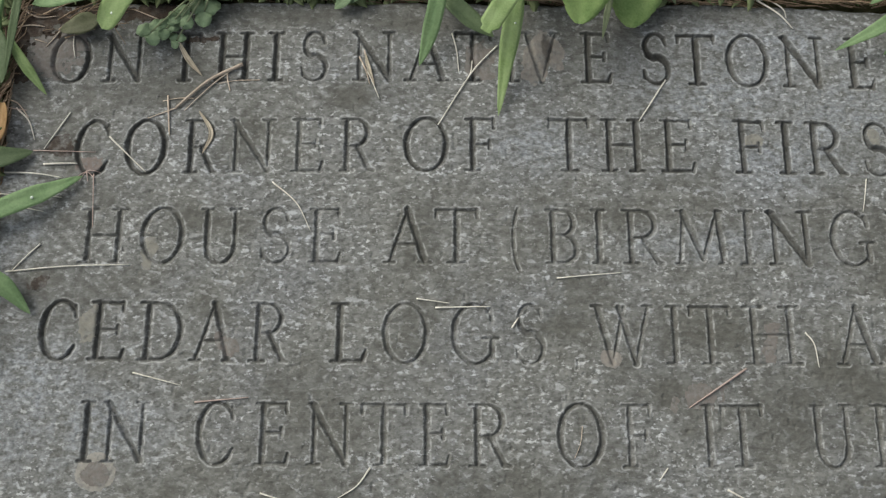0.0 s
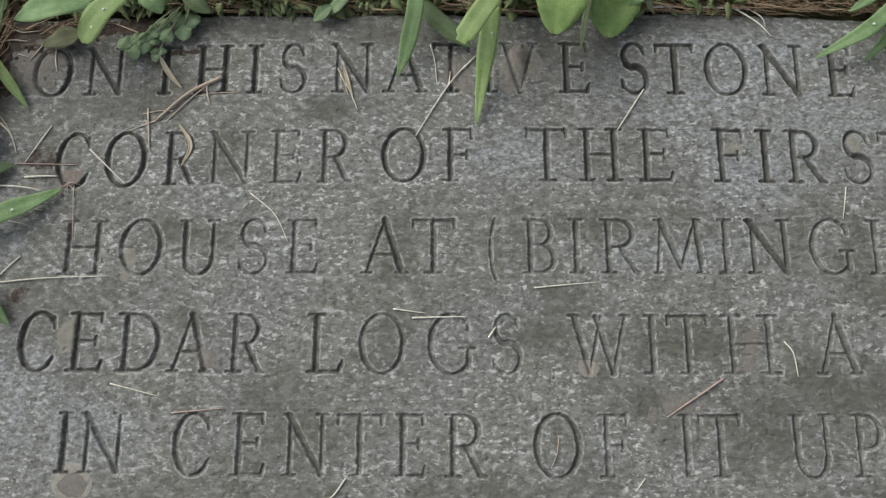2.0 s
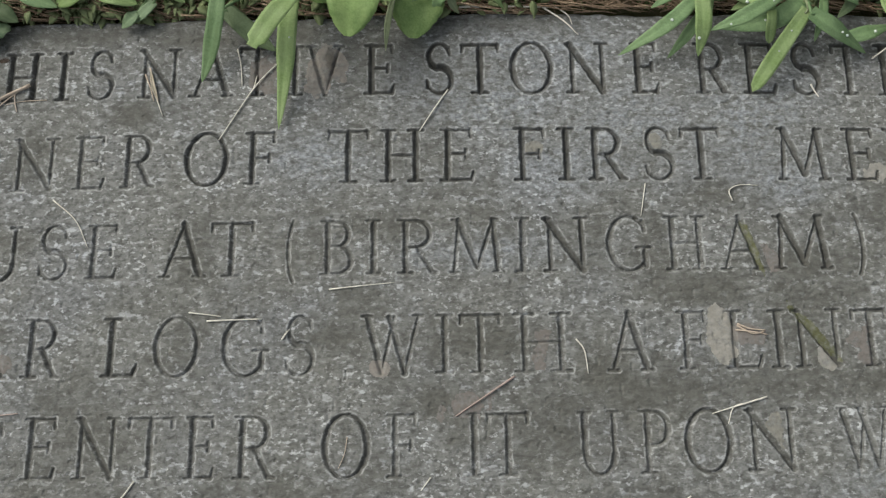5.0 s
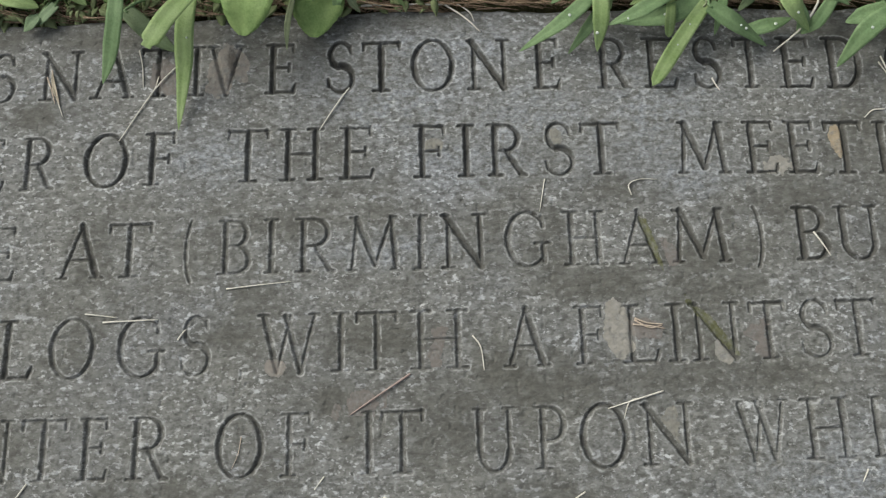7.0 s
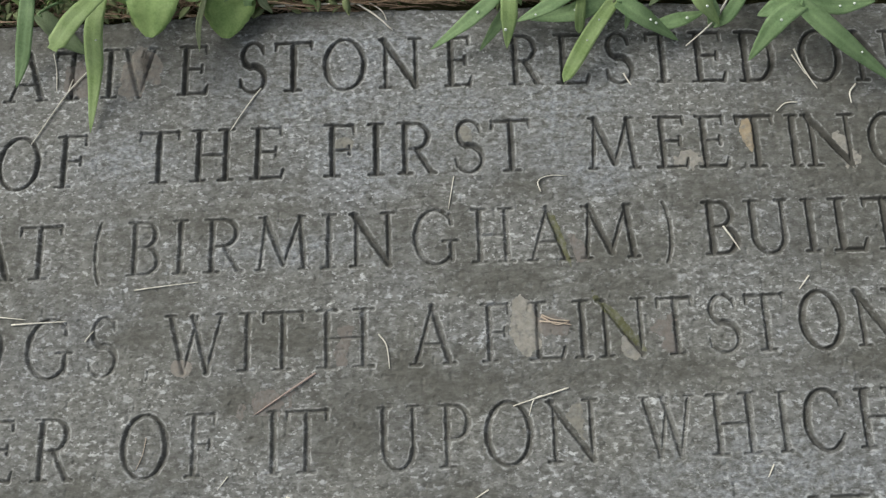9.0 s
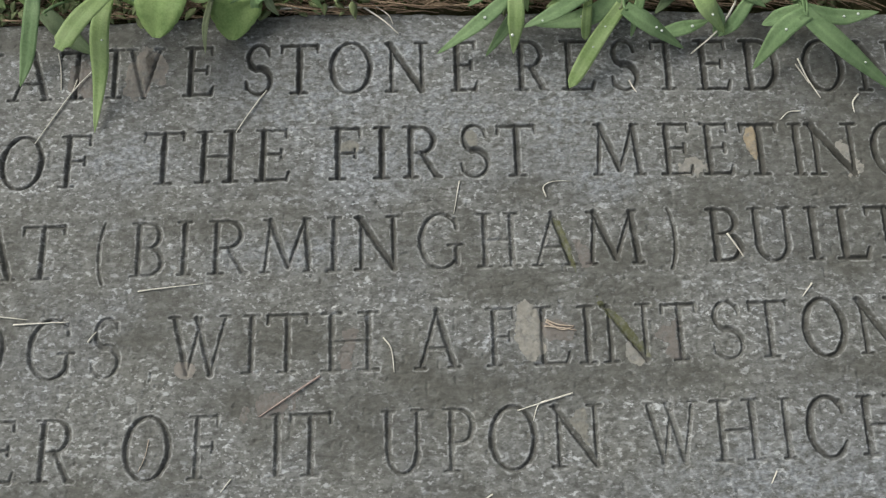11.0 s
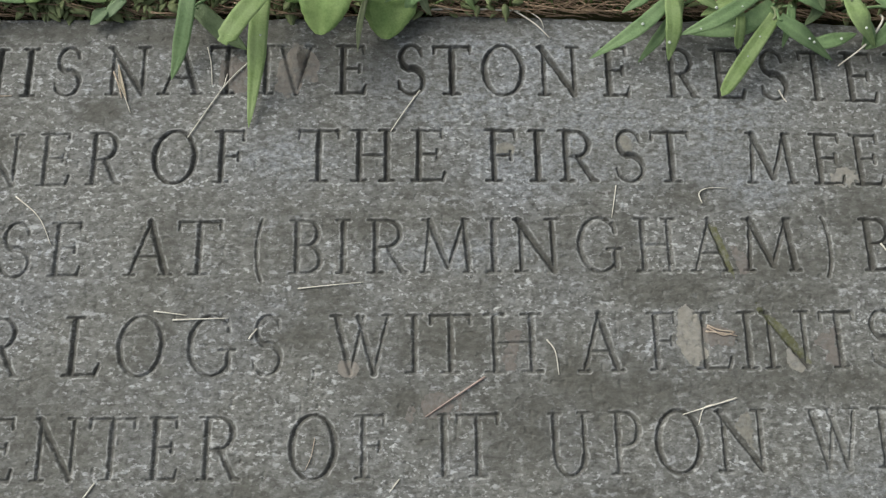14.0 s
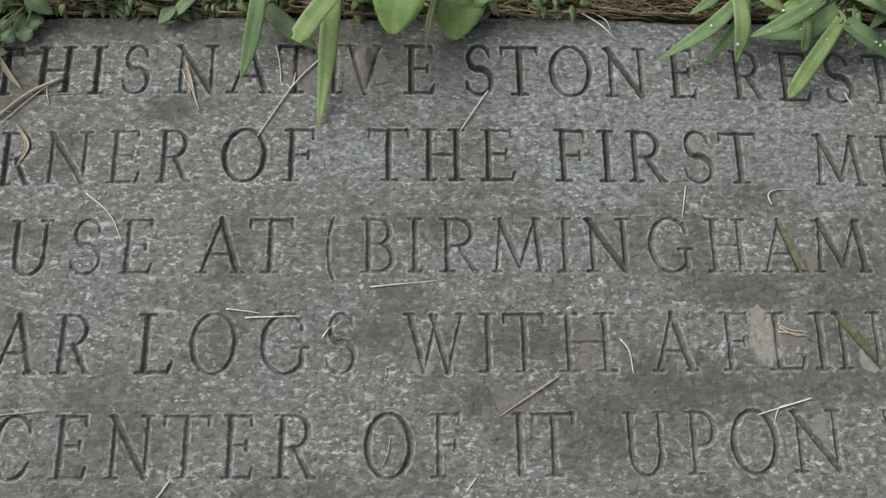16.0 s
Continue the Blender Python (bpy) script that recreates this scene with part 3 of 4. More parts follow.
def leaf(points, width, kind="grass", fold=0.3, wave=0.0, steps=18, across=6, seed=0):
    """A thin leaf with two faces and a middle rib along points in millimetres."""
    mid = spline(points, steps)
    thick = 0.16
    verts, ribs, n = [], [], across + 1
    for k, p in enumerate(mid):
        u = k / steps
        t = (mid[min(k + 1, steps)] - mid[max(k - 1, 0)]).normalized()
        side = t.cross(Vector((0, 0, 1)))
        side = side.normalized() if side.length > 1e-4 else Vector((1, 0, 0))
        up = side.cross(t).normalized()
        h = width / 2 * outline(kind, u)
        for face in (1, -1):
            for j in range(n):
                v = 2 * j / across - 1
                lift = fold * h * (abs(v) ** 1.2) + wave * h * math.sin(9 * u + 2.1 * v + seed) * abs(v) - (0.25 if v == 0 else 0)
                verts.append((p + side * (v * h) + up * (lift + face * thick * (1 - 0.7 * abs(v)))) * MM)
                ribs.append(1.0 if v == 0 else (0.3 if abs(v) == 1 else 0.0))
    quads_ = []
    for k in range(steps):
        a, b = k * 2 * n, (k + 1) * 2 * n
        for j in range(across):
            quads_.append((a + j, a + j + 1, b + j + 1, b + j))
            quads_.append((a + n + j + 1, a + n + j, b + n + j, b + n + j + 1))
        quads_.append((a, b, b + n, a + n))
        quads_.append((a + across, a + n + across, b + n + across, b + across))
    me = quad_mesh("leaf", [tuple(v) for v in verts], quads_)
    set_attr(me, "rib", ribs)
    return me


def water_material():
    n = Nodes("whitened_water", 0.03, 0.6)
    n.b.inputs["Transmission Weight"].default_value = 0.2
    n.b.inputs["IOR"].default_value = 1.33
    # Whitish base colour stands in for the sky's reflection in the drops.
    n.b.inputs["Base Color"].default_value = (0.75, 0.8, 0.72, 1)
    return n.mat


WATER = water_material()


def dew(blade, leaf_line, seed):
    rnd = random.Random(seed)
    for _ in range(rnd.choice((0, 1, 1, 2))):
        p = leaf_line[rnd.randint(5, 18)] + Vector((rnd.uniform(-1.6, 1.6), rnd.uniform(-1, 1), 0.45))
        r = rnd.uniform(0.45, 0.85)
        bm = bmesh.new()
        bmesh.ops.create_icosphere(bm, subdivisions=2, radius=r * MM, matrix=Matrix.Translation(p * MM) @ Matrix.Diagonal((1, 1, 0.7, 1)))
        part("dew_drop", bm, WATER, blade, "drop of water, its sky glint put in as pale colour")


def weed(name, label, category, root, leaves, kind="blade", group=""):
    """A plant rooted in the soil: each leaf has a stalk from the root. Leaf: colour, width, points[, outline]."""
    rz = ground_z(*root) * 1000 - 1
    ob = thing(name, label, category, (root[0] * MM, root[1] * MM, rz * MM), group)
    inv = Matrix.Translation(ob.location).inverted()
    for k, (colour, width, *points) in enumerate(leaves):
        shape = points.pop() if isinstance(points[-1], str) else "grass"
        b = part(kind, leaf(points, width, shape, 0.07 if shape in ("grass", "cut", "blunt") else 0.12, 0.05 if shape in ("grass", "cut", "blunt") else 0.1, seed=k), GREENS[colour], ob)
        b.matrix_parent_inverse = inv
        bm = bmesh.new()
        a, e = Vector((root[0] + 1.5 * math.sin(5 * k), root[1] + 1.5 * math.cos(7 * k), rz)), Vector(points[0])
        bend = (a + e) / 2 + Vector((0, 0, 0.25 * (e - a).length))
        first = Vector(points[1]) - e
        tube(bm, [q * MM for q in spline([a, bend, e, e + first * 0.12], 8)], 0.9 * MM, 0.6 * MM)
        if shape in ("grass", "round", "cut", "blunt") and colour in "glv" and width > 7:
            dew(b, leaf_line=spline(points, 24), seed=k + int(width * 10))
        s = part("stalk", bm, GREENS["s" if colour in "lvs" else "g" if colour != "t" else "t"], ob)
        s.matrix_parent_inverse = inv
    return ob


# Crabgrass hanging over the upper edge of the stone.
GRASS = "crabgrass along the stone"
weed("crabgrass_tuft", "green crabgrass with long pointed blades drooping onto the stone", "grass", (190, 152),
     [("g", 8.64, (166, 143.4, 20), (164.9, 129.5, 17), (160.4, 112.7, 8), (156.1, 100.6, 3)), ("l", 10.3, (210.8, 143, 26), (197.3, 121.1, 33), (187.1, 104.7, 32)) + ("cut",), ("l", 9.4, (203.4, 143.6, 20), (201.9, 120.7, 22), (199, 101.5, 10), (195.3, 75, 1.5)), ("d", 9.72, (166.3, 139.5, 8), (180.6, 125.3, 8), (193.4, 116, 5))], group=GRASS)
weed("crabgrass_tuft", "spreading green crabgrass with a fan of short blades", "grass", (412, 146),
     [("g", 7.76, (405.7, 137.2, 18), (387.9, 120.6, 18), (365.8, 111.8, 3)), ("g", 5.82, (405.9, 127.4, 16), (399.7, 119, 12), (390.4, 109.7, 3)), ("l", 8.24, (405.5, 139.1, 20), (405.3, 120.4, 20), (403.9, 106.9, 10)), ("g", 6, (398, 146, 12), (392, 139, 15), (382, 133, 12)), ("l", 7, (414, 146, 16), (421, 137, 20), (432, 131, 16)), ("l", 6, (402, 148, 14), (409, 139, 17), (412, 129, 12)), ("g", 7.76, (445.9, 135.3, 24), (425.6, 122, 24), (408.4, 116.8, 18))], group=GRASS)
weed("crabgrass_tuft", "green crabgrass with a broad pale blade lying on the lettering", "grass", (462, 142),
     [("g", 10.7, (460.9, 138.7, 10), (442.2, 125.4, 12), (416.5, 124.3, 6)), ("l", 9.21, (458.4, 128.8, 16), (444.6, 110.2, 14), (431.3, 91, 3)) + ("blunt",), ("l", 6, (443, 136, 10), (441, 125, 14), (440, 114, 9), "blunt"), ("g", 5, (470, 138, 10), (466, 126, 14), (463, 115, 8)), ("l", 8, (452, 146, 14), (436, 136, 19), (421, 130, 14)), ("g", 7, (466, 146, 14), (474, 138, 18), (486, 133, 12)), ("g", 9.7, (458.9, 126, 18), (471, 117.4, 16), (489.8, 110.4, 4)), ("g", 7.76, (479.7, 118.1, 6), (490.5, 119.8, 8), (503.6, 124.6, 6))], group=GRASS)
weed("crabgrass_tuft", "small green crabgrass with upright pale blade", "grass", (500, 142),
     [("l", 10.2, (494.6, 134.9, 22), (498.5, 122.3, 22), (508.5, 113.8, 12)), ("g", 6, (514, 142, 12), (521, 133, 15), (531, 128, 11)), ("d", 6, (486, 144, 10), (482, 134, 12), (476, 128, 8)), ("g", 6.79, (500.2, 131.8, 16), (505.5, 120.2, 14), (505, 115.5, 6)), ("g", 6.79, (522.9, 131.9, 14), (513.6, 119.4, 12), (507.6, 116.5, 4))], group=GRASS)
weed("crabgrass_tuft", "green crabgrass with two broad blades spread apart over the stone", "grass", (550, 138),
     [("g", 9.7, (545.9, 118, 22), (533.2, 109.2, 20), (522.7, 97.6, 4)), ("g", 10.7, (544.5, 118.1, 22), (563.5, 99.7, 18), (593.9, 81.9, 3)), ("g", 8.73, (546.7, 124.4, 14), (536, 121.4, 12), (528.7, 120.1, 8)), ("g", 7, (556, 140, 12), (572, 134, 16), (592, 131, 12)), ("d", 6, (538, 140, 10), (531, 133, 12), (522, 130, 9)), ("g", 8.73, (546.9, 120.7, 20), (564.4, 118.5, 16), (584.8, 121.8, 14))], group=GRASS)
weed("grass_sprig", "short green grass sprig at the stone's edge", "grass", (288, 150), [("g", 6.48, (288.2, 141.6, 20), (276.3, 139.3, 14), (274, 135.1, 5)), ("l", 4, (300, 152, 10), (304, 142, 12), (309, 137, 6)), ("g", 4, (280, 152, 12), (272, 144, 14), (262, 140, 10)), ("s", 4.32, (280.3, 144.4, 14), (282.6, 137.7, 12), (286.1, 135.4, 5))], group=GRASS)
weed("ivy_sprig", "grey-green small leaf creeping over the stone's edge", "weed", (132, 152), [("c", 6, (130, 144, 7), (125, 138, 7), (120, 134, 4)), ("c", 7, (122, 139, 6), (118, 135, 6), (113, 131.5, 3), "oval")], "leaf")
weed("grass_tuft", "green grass reaching in over the stone's side", "grass", (-58, 30), [("g", 9.72, (-54.1, 16.4, 8), (-31.8, 26.3, 8), (-18, 33.7, 5), (-4.4, 41.7, 2)), ("d", 10.8, (-59.8, 48.1, 5), (-43.4, 49.3, 6), (-29.5, 53.8, 2))], group="grass at the side")
weed("grass_tuft", "single green grass blade lying on the stone", "grass", (-56, -2), [("g", 8.64, (-47.6, -5.6, 10), (-33.5, -13, 8), (-21.7, -25.5, 2))], group="grass at the side")
weed("grass_tuft", "narrow green grass at the stone's corner", "grass", (-55, 108), [("d", 4.32, (-32, 130.1, 30), (-37.1, 110.7, 22), (-44.1, 86.9, 10)), ("l", 5.2, (-44.3, 108, 8), (-35.5, 95.5, 6), (-26.5, 83.5, 1.5)), ("d", 13, (-56, 114, 9), (-49, 102, 11), (-47, 87, 7), "violet")], group="grass at the side")
weed("violet_plant", "low violet plant with rounded bright green leaves", "weed", (246, 153),
     [("v", 25, (239, 142, 28), (235, 126, 33), (232, 111.5, 28), "violet"), ("v", 28, (267, 152, 7), (264.5, 138, 9), (262.5, 122.5, 4.5), "violet"), ("l", 20, (254, 152, 20), (250, 143, 23), (247, 135, 20), "round"), ("g", 16, (222, 152, 20), (219, 145, 20), (214, 139, 17), "oval"), ("s", 3.24, (253, 142.3, 12), (249.9, 127.6, 10), (248.4, 116.8, 2)),
      ("v", 22, (212, 156, 12), (216, 148, 15), (214, 139, 12), "round")], "leaf")
weed("broadleaf_weed", "broad-leaved weed with smooth green oval leaves", "weed", (10, 142),
     [("g", 15, (10, 130, 25), (-10, 125.5, 28), (-30, 122, 21), "oval"), ("l", 15, (22, 132, 26), (13, 121, 27), (4, 110, 20), "blunt"),
      ("w", 11, (-4, 123.5, 4), (-13, 120.5, 4), (-23, 118, 2.5), "violet"), ("d", 9, (48, 142, 10), (55, 137, 11), (62, 133, 8), "oval"),
      ("g", 9, (60, 150, 12), (70, 144, 13), (82, 140, 10), "oval"), ("g", 12, (30, 140, 18), (36, 134, 20), (40, 128, 16), "oval")], "leaf")
weed("broadleaf_weed", "low broad-leaved weed with pale oval leaves behind the stone", "weed", (98, 152),
     [("l", 11, (100, 150, 8), (110, 146, 11), (122, 142, 8), "oval"), ("v", 12, (96, 152, 8), (88, 146, 11), (80, 142, 8), "oval"),
      ("l", 9, (128, 156, 8), (138, 150, 11), (146, 143, 7), "oval"), ("v", 10, (150, 156, 10), (157, 149, 12), (160, 142, 8), "oval")], "leaf")


def clover(root, leaves):
    ob = thing("clover_sprig", "creeping clover sprig with small grey-green leaflets on pale stems", "weed", (root[0] * MM, root[1] * MM, ground_z(*root)))
    inv = Matrix.Translation(ob.location).inverted()
    for k, (x, y, z, r, turn) in enumerate(leaves):
        for q in range(3):
            a = radians(turn + 120 * q)
            d = Vector((math.cos(a), math.sin(a), 0))
            c = Vector((x, y, z))
            o = part("leaflet", leaf([c + 0.4 * d, c + d * r * 0.65 + Vector((0, 0, 0.8)), c + d * r * 1.2 - Vector((0, 0, 0.6))], r * 1.15, "heart", 0.03, 0.22, 9, 4, k), GREENS["c"], ob)
            o.matrix_parent_inverse = inv
        bm = bmesh.new()
        a = Vector((*root, ground_z(*root) * 1000))
        tube(bm, [p * MM for p in spline([a, (a + Vector((x, y, z))) / 2 + Vector((3, 0, 6)), Vector((x, y, z))], 8)], 0.6 * MM, 0.4 * MM)
        s = part("stem", bm, GREENS["s"], ob)
        s.matrix_parent_inverse = inv


clover((48, 146), [(48, 129, 4, 7.5, 30), (37, 124.5, 5, 6.5, 75), (30, 119, 4, 5.5, 12), (22.5, 117, 4, 6.5, 50), (35, 113.5, 2.5, 4, 20)])


# ---- dry bits on the stone ----
NAMES = {"pale": ("straw", "bleached pale dry grass stem lying on the stone", "dry straw"), "tan": ("twig", "tan dry stalk lying on the stone", "twig"),
         "red": ("pine_needle", "reddish brown dry needle lying on the stone", "pine needle")}


def debris(kind, r, *points):
    name, label, category = NAMES[kind]
    flat = spline([(x, y, 0) for x, y in points], 14)
    span = (flat[-1] - flat[0]).length
    high = [height(p.x, p.y) for p in flat]
    rest = np.polyfit(np.arange(15), high, 2)
    lift = max(h - np.polyval(rest, k) for k, h in enumerate(high))
    path = [Vector((p.x, p.y, np.polyval(rest, k) + 0.35 * lift + r * 0.9 + min(1.2, 0.03 * span) * math.sin(math.pi * k / 14) * 0.5)) for k, p in enumerate(flat)]
    bm = bmesh.new()
    tube(bm, [p * MM for p in path], r * MM, r * 0.55 * MM)
    tagged(part(name, bm, STRAWS[kind], None), label, category, "dry bits on the stone")


debris('pale', .45, (279.9, 96.1), (265.3, 73.7))
debris('pale', .5, (195.4, 113.6), (182.4, 98.5), (165.6, 70.4))
debris('pale', .35, (182.8, 106.2), (181.9, 99.1), (179.9, 94.8))
debris('pale', .45, (5.9, 62.4), (24.6, 44.6))
debris('red', .3, (-0.2, 43.5), (1, 31.5), (1.7, 16))
debris('red', .3, (-30.1, 55), (-0.2, 54.5))
debris('pale', .4, (-14.5, 74.9), (-20.3, 64.5), (-25.3, 55.9))
debris('pale', .5, (-50.5, 44.4), (-28.7, 42.9), (-14.5, 41))
debris('pale', .4, (-36.3, -5.2), (-7.8, -2.5), (21.1, -1.4))
debris('pale', .4, (-21.6, 8.4), (-33.3, -4.3))
debris('pale', .35, (85.7, 40.3), (97.9, 29.6), (105.2, 15.6))
debris('tan', .5, (32.4, 84.4), (33.5, 74), (34.6, 63.6))
debris('tan', 1.0, (68.1, 101.6), (51.9, 92.2), (37, 77.9))
debris('tan', .45, (60.7, 97.5), (61.3, 92.4), (62.8, 87.2))
debris('tan', .4, (37, 77.9), (30.9, 75.4), (23.4, 72.4))
debris('pale', .4, (26.9, -52), (49.1, -57.6))
debris('red', .4, (56, -65.2), (80.1, -63))
debris('pale', .45, (136, -93.8), (130.4, -101.6), (122, -107))
debris('pale', .4, (87.5, -104.9), (97.6, -108))
debris('red', .5, (308.8, -48.7), (281.3, -66.6))
debris('pale', .35, (222.1, -6.4), (253.1, -3.5))
debris('pale', .4, (155.9, -16.7), (171.3, -18.8))
debris('pale', .45, (164.7, -21), (190.6, -20.2))
debris('pale', .5, (200.5, -30.3), (203.8, -25.2))
debris('pale', .4, (337.9, -31.6), (341.6, -37.2), (342.9, -48))
debris('pale', .4, (172.5, 120.2), (174.8, 110.8), (175.9, 99))
debris('pale', .3, (375.4, 44.4), (372.2, 27.9))
debris('tan', .45, (128.5, 110.2), (130.6, 101.5), (133.7, 91.1))
debris('tan', .2, (231.9, -75.2), (230.7, -82.8), (227.9, -89.5))
debris('pale', .35, (269.8, -93.6), (265.4, -99.3))
debris('pale', .5, (296.2, -103.1), (306.5, -108.4))
debris('pale', .45, (-40.9, 77), (-34, 70.2), (-30.2, 60.5))
debris('pale', .5, (547.1, 104.8), (550.6, 93.1), (555.7, 82.7))
debris('pale', .4, (545.6, 101.7), (551.1, 90.9))
debris('pale', .5, (574.5, 84.3), (571, 79.9), (571, 74.4))
debris('pale', .4, (544.9, 76), (538.8, 75.6), (534.4, 71.9))
debris('pale', .5, (461.7, 95.5), (465, 88.8))
debris('pale', .35, (417, 34.9), (415.9, 40.2), (421, 42.9), (430.3, 42.8))
debris('pale', .5, (501.7, 14.1), (508.5, 2.1))
debris('tan', .45, (412.6, -28.3), (420.4, -29.4), (427.3, -30.7))
debris('tan', .45, (413.6, -25.4), (419.2, -27.8), (426.4, -28.6))
debris('tan', .45, (413.3, -26.2), (420.3, -30.2), (425.9, -29.1))
debris('pale', .45, (423.8, -59.5), (411.8, -62.9), (398.4, -66.7))
debris('pale', .35, (414.4, -62.2), (408.2, -64), (405.3, -71.3))
debris('pale', .45, (538.4, -11.4), (533.1, -17.7))
debris('pale', .4, (385.8, -102.9), (379.4, -106.7))
debris('pale', .4, (511.5, -96), (508.4, -101.4))


debris("pale", 0.35, (-45, 33), (-37, 32.5))
debris("pale", 0.35, (-31, 26), (-22, 24.3))
debris("pale", 0.35, (-20, 32), (-14, 31.3))
debris("pale", 0.4, (-45, 21), (-38, 24), (-33, 25))
debris("pale", 0.6, (-24.5, 48), (-8.5, 48.6))
debris("tan", 0.4, (66, 101.5), (53.5, 90.0), (41, 76.5))
debris("tan", 0.35, (45, 83), (38, 83), (30, 81.5))
debris("tan", 0.3, (77, 93.5), (66, 93), (57, 91))
debris("tan", 0.4, (126, 107), (129.5, 99), (131.5, 92))
debris("pale", 0.35, (127.5, 103), (132, 95), (136.5, 84))
debris("tan", 0.45, (-24, 119), (-27, 114), (-30, 110))
debris("pale", 0.4, (-17, 118), (-16.5, 111), (-15, 104))
debris("tan", 0.4, (-10, 123), (-3, 124.5), (3, 126))
debris("tan", 0.45, (-46, 121), (-39, 121.5), (-32, 121))
debris("tan", 0.35, (-36, 114), (-33, 113), (-30, 112))
debris("tan", 0.45, (-46, 132), (-36, 126), (-26, 127))
debris("red", 0.35, (-46, 78), (-42, 76.5), (-36, 76))
debris("tan", 0.4, (-46, 82), (-40, 79), (-34.5, 72))
debris("tan", 0.4, (24, 126), (18, 128.5), (12, 131))
for bx, by in ((-8.5, 40.5), (-6.5, 39.5), (-2.5, 39.5), (0.5, 41), (2.5, 44.5)):
    debris("red", 0.28, (-4, 45), ((bx - 4) / 2, (by + 45.6) / 2), (bx, by))


def dead_leaf(name, label, colour, width, kind, *points):
    z = [(x, y, height(x, y) + dz) for x, y, dz in points]
    tagged(part(name, leaf(z, width, kind, 0.45, 0.15), GREENS[colour], None), label, "dead leaf")


dead_leaf("withered_grass", "withered yellow-tan grass blade on the lettering", "t", 2.7, "oval", (36.3, 112, 3), (41.5, 103, 1.2), (48.5, 95, 0.6))
dead_leaf("curled_leaf", "curled tan dead leaf lying across a letter", "t", 2.1, "oval", (48.5, 76, 1.2), (55, 65, 2.5), (51, 54, 0.8))
dead_leaf("dead_leaf", "orange-brown dead leaf at the stone's edge", "o", 8.0, "oval", (-45, 77, 7), (-44, 66, 8), (-46, 55, 7))
dead_leaf("withered_grass", "tan withered blade tip on the lettering", "t", 2.0, "oval", (129, 108, 1), (131, 100, 1.2), (134, 91, 0.7))


def hanging_straw(label, r, *points):
    bm = bmesh.new()
    tube(bm, [p * MM for p in spline(points, 14)], r * MM, 0.6 * r * MM)
    tagged(part("hanging_straw", bm, STRAWS["pale"], None), label, "dry straw", "dry bits on the stone")


hanging_straw("pale dry straw reaching from the thatch onto the stone", 0.55, (322, 147, -1), (338, 133, 3), (347, 125, height(347, 125) + 0.5))
hanging_straw("pale bent straw reaching from the grass onto the lettering", 0.65, (521, 141, -2), (514, 128, 13), (506, 117, 9), (494, 109, height(494, 109) + 0.6))
hanging_straw("long pale straw lying along the stone's upper edge", 0.7, (284, 141.5, 1.5), (305, 141, 2.5), (332, 140.5, 1.5))
hanging_straw("pale thin straw end at the stone's edge", 0.45, (330, 146, -1), (341, 136, 2.5), (344, 131, height(344, 131) + 0.5))

# Flat pale growths and stuck leaf scraps that follow the face and its cuts.
FILMS = {
    "lichen": film_material("pale_lichen", (0.25, 0.236, 0.203), (0.34, 0.323, 0.287)),
    "buff": film_material("buff_lichen", (0.185, 0.177, 0.15), (0.26, 0.25, 0.215)),
    "tan": film_material("tan_leaf_scrap", (0.29, 0.23, 0.15), (0.39, 0.325, 0.23)),
    "moss": film_material("thin_moss", (0.085, 0.088, 0.045), (0.14, 0.142, 0.08)),
    "rust": film_material("rusty_stain", (0.15, 0.135, 0.12), (0.2, 0.18, 0.165)),
    "dirt": film_material("damp_dark_soil", (0.04, 0.032, 0.027), (0.085, 0.068, 0.055)),
    # Brown mould, its colour taken darker to hold the corner's shade as well.
    "shaded_humus": film_material("shaded_brown_leaf_mould", (0.03, 0.022, 0.017), (0.085, 0.062, 0.047), 0.25),
    "brown": film_material("wet_brown_leaf_scrap", (0.2, 0.18, 0.158), (0.28, 0.255, 0.225)),
    "pink": film_material("withered_flower", (0.16, 0.128, 0.112), (0.23, 0.19, 0.168), 0.95),
}
FILM_TAGS = {"shaded_humus": ("leaf_mould", "brown leaf mould lying on the stone's corner, darkened in colour for shade", "leaf mould"), "pink": ("withered_flower", "withered pinkish flower head pressed flat on the stone", "dead flower"), "dirt": ("soil_crumb", "damp dark soil smeared on the stone", "soil"), "lichen": ("lichen_patch", "pale grey round lichen patch grown on the stone", "lichen"), "buff": ("lichen_patch", "buff thin lichen patch grown on the stone", "lichen"),
             "tan": ("leaf_scrap", "tan scrap of leaf stuck to the lettering", "leaf scrap"), "moss": ("moss_patch", "thin olive moss grown in the lettering", "moss"),
             "rust": ("rust_stain", "faint rusty stain on the stone", "stain"), "brown": ("leaf_scrap", "wet brown scrap of leaf stuck to the stone", "leaf scrap")}


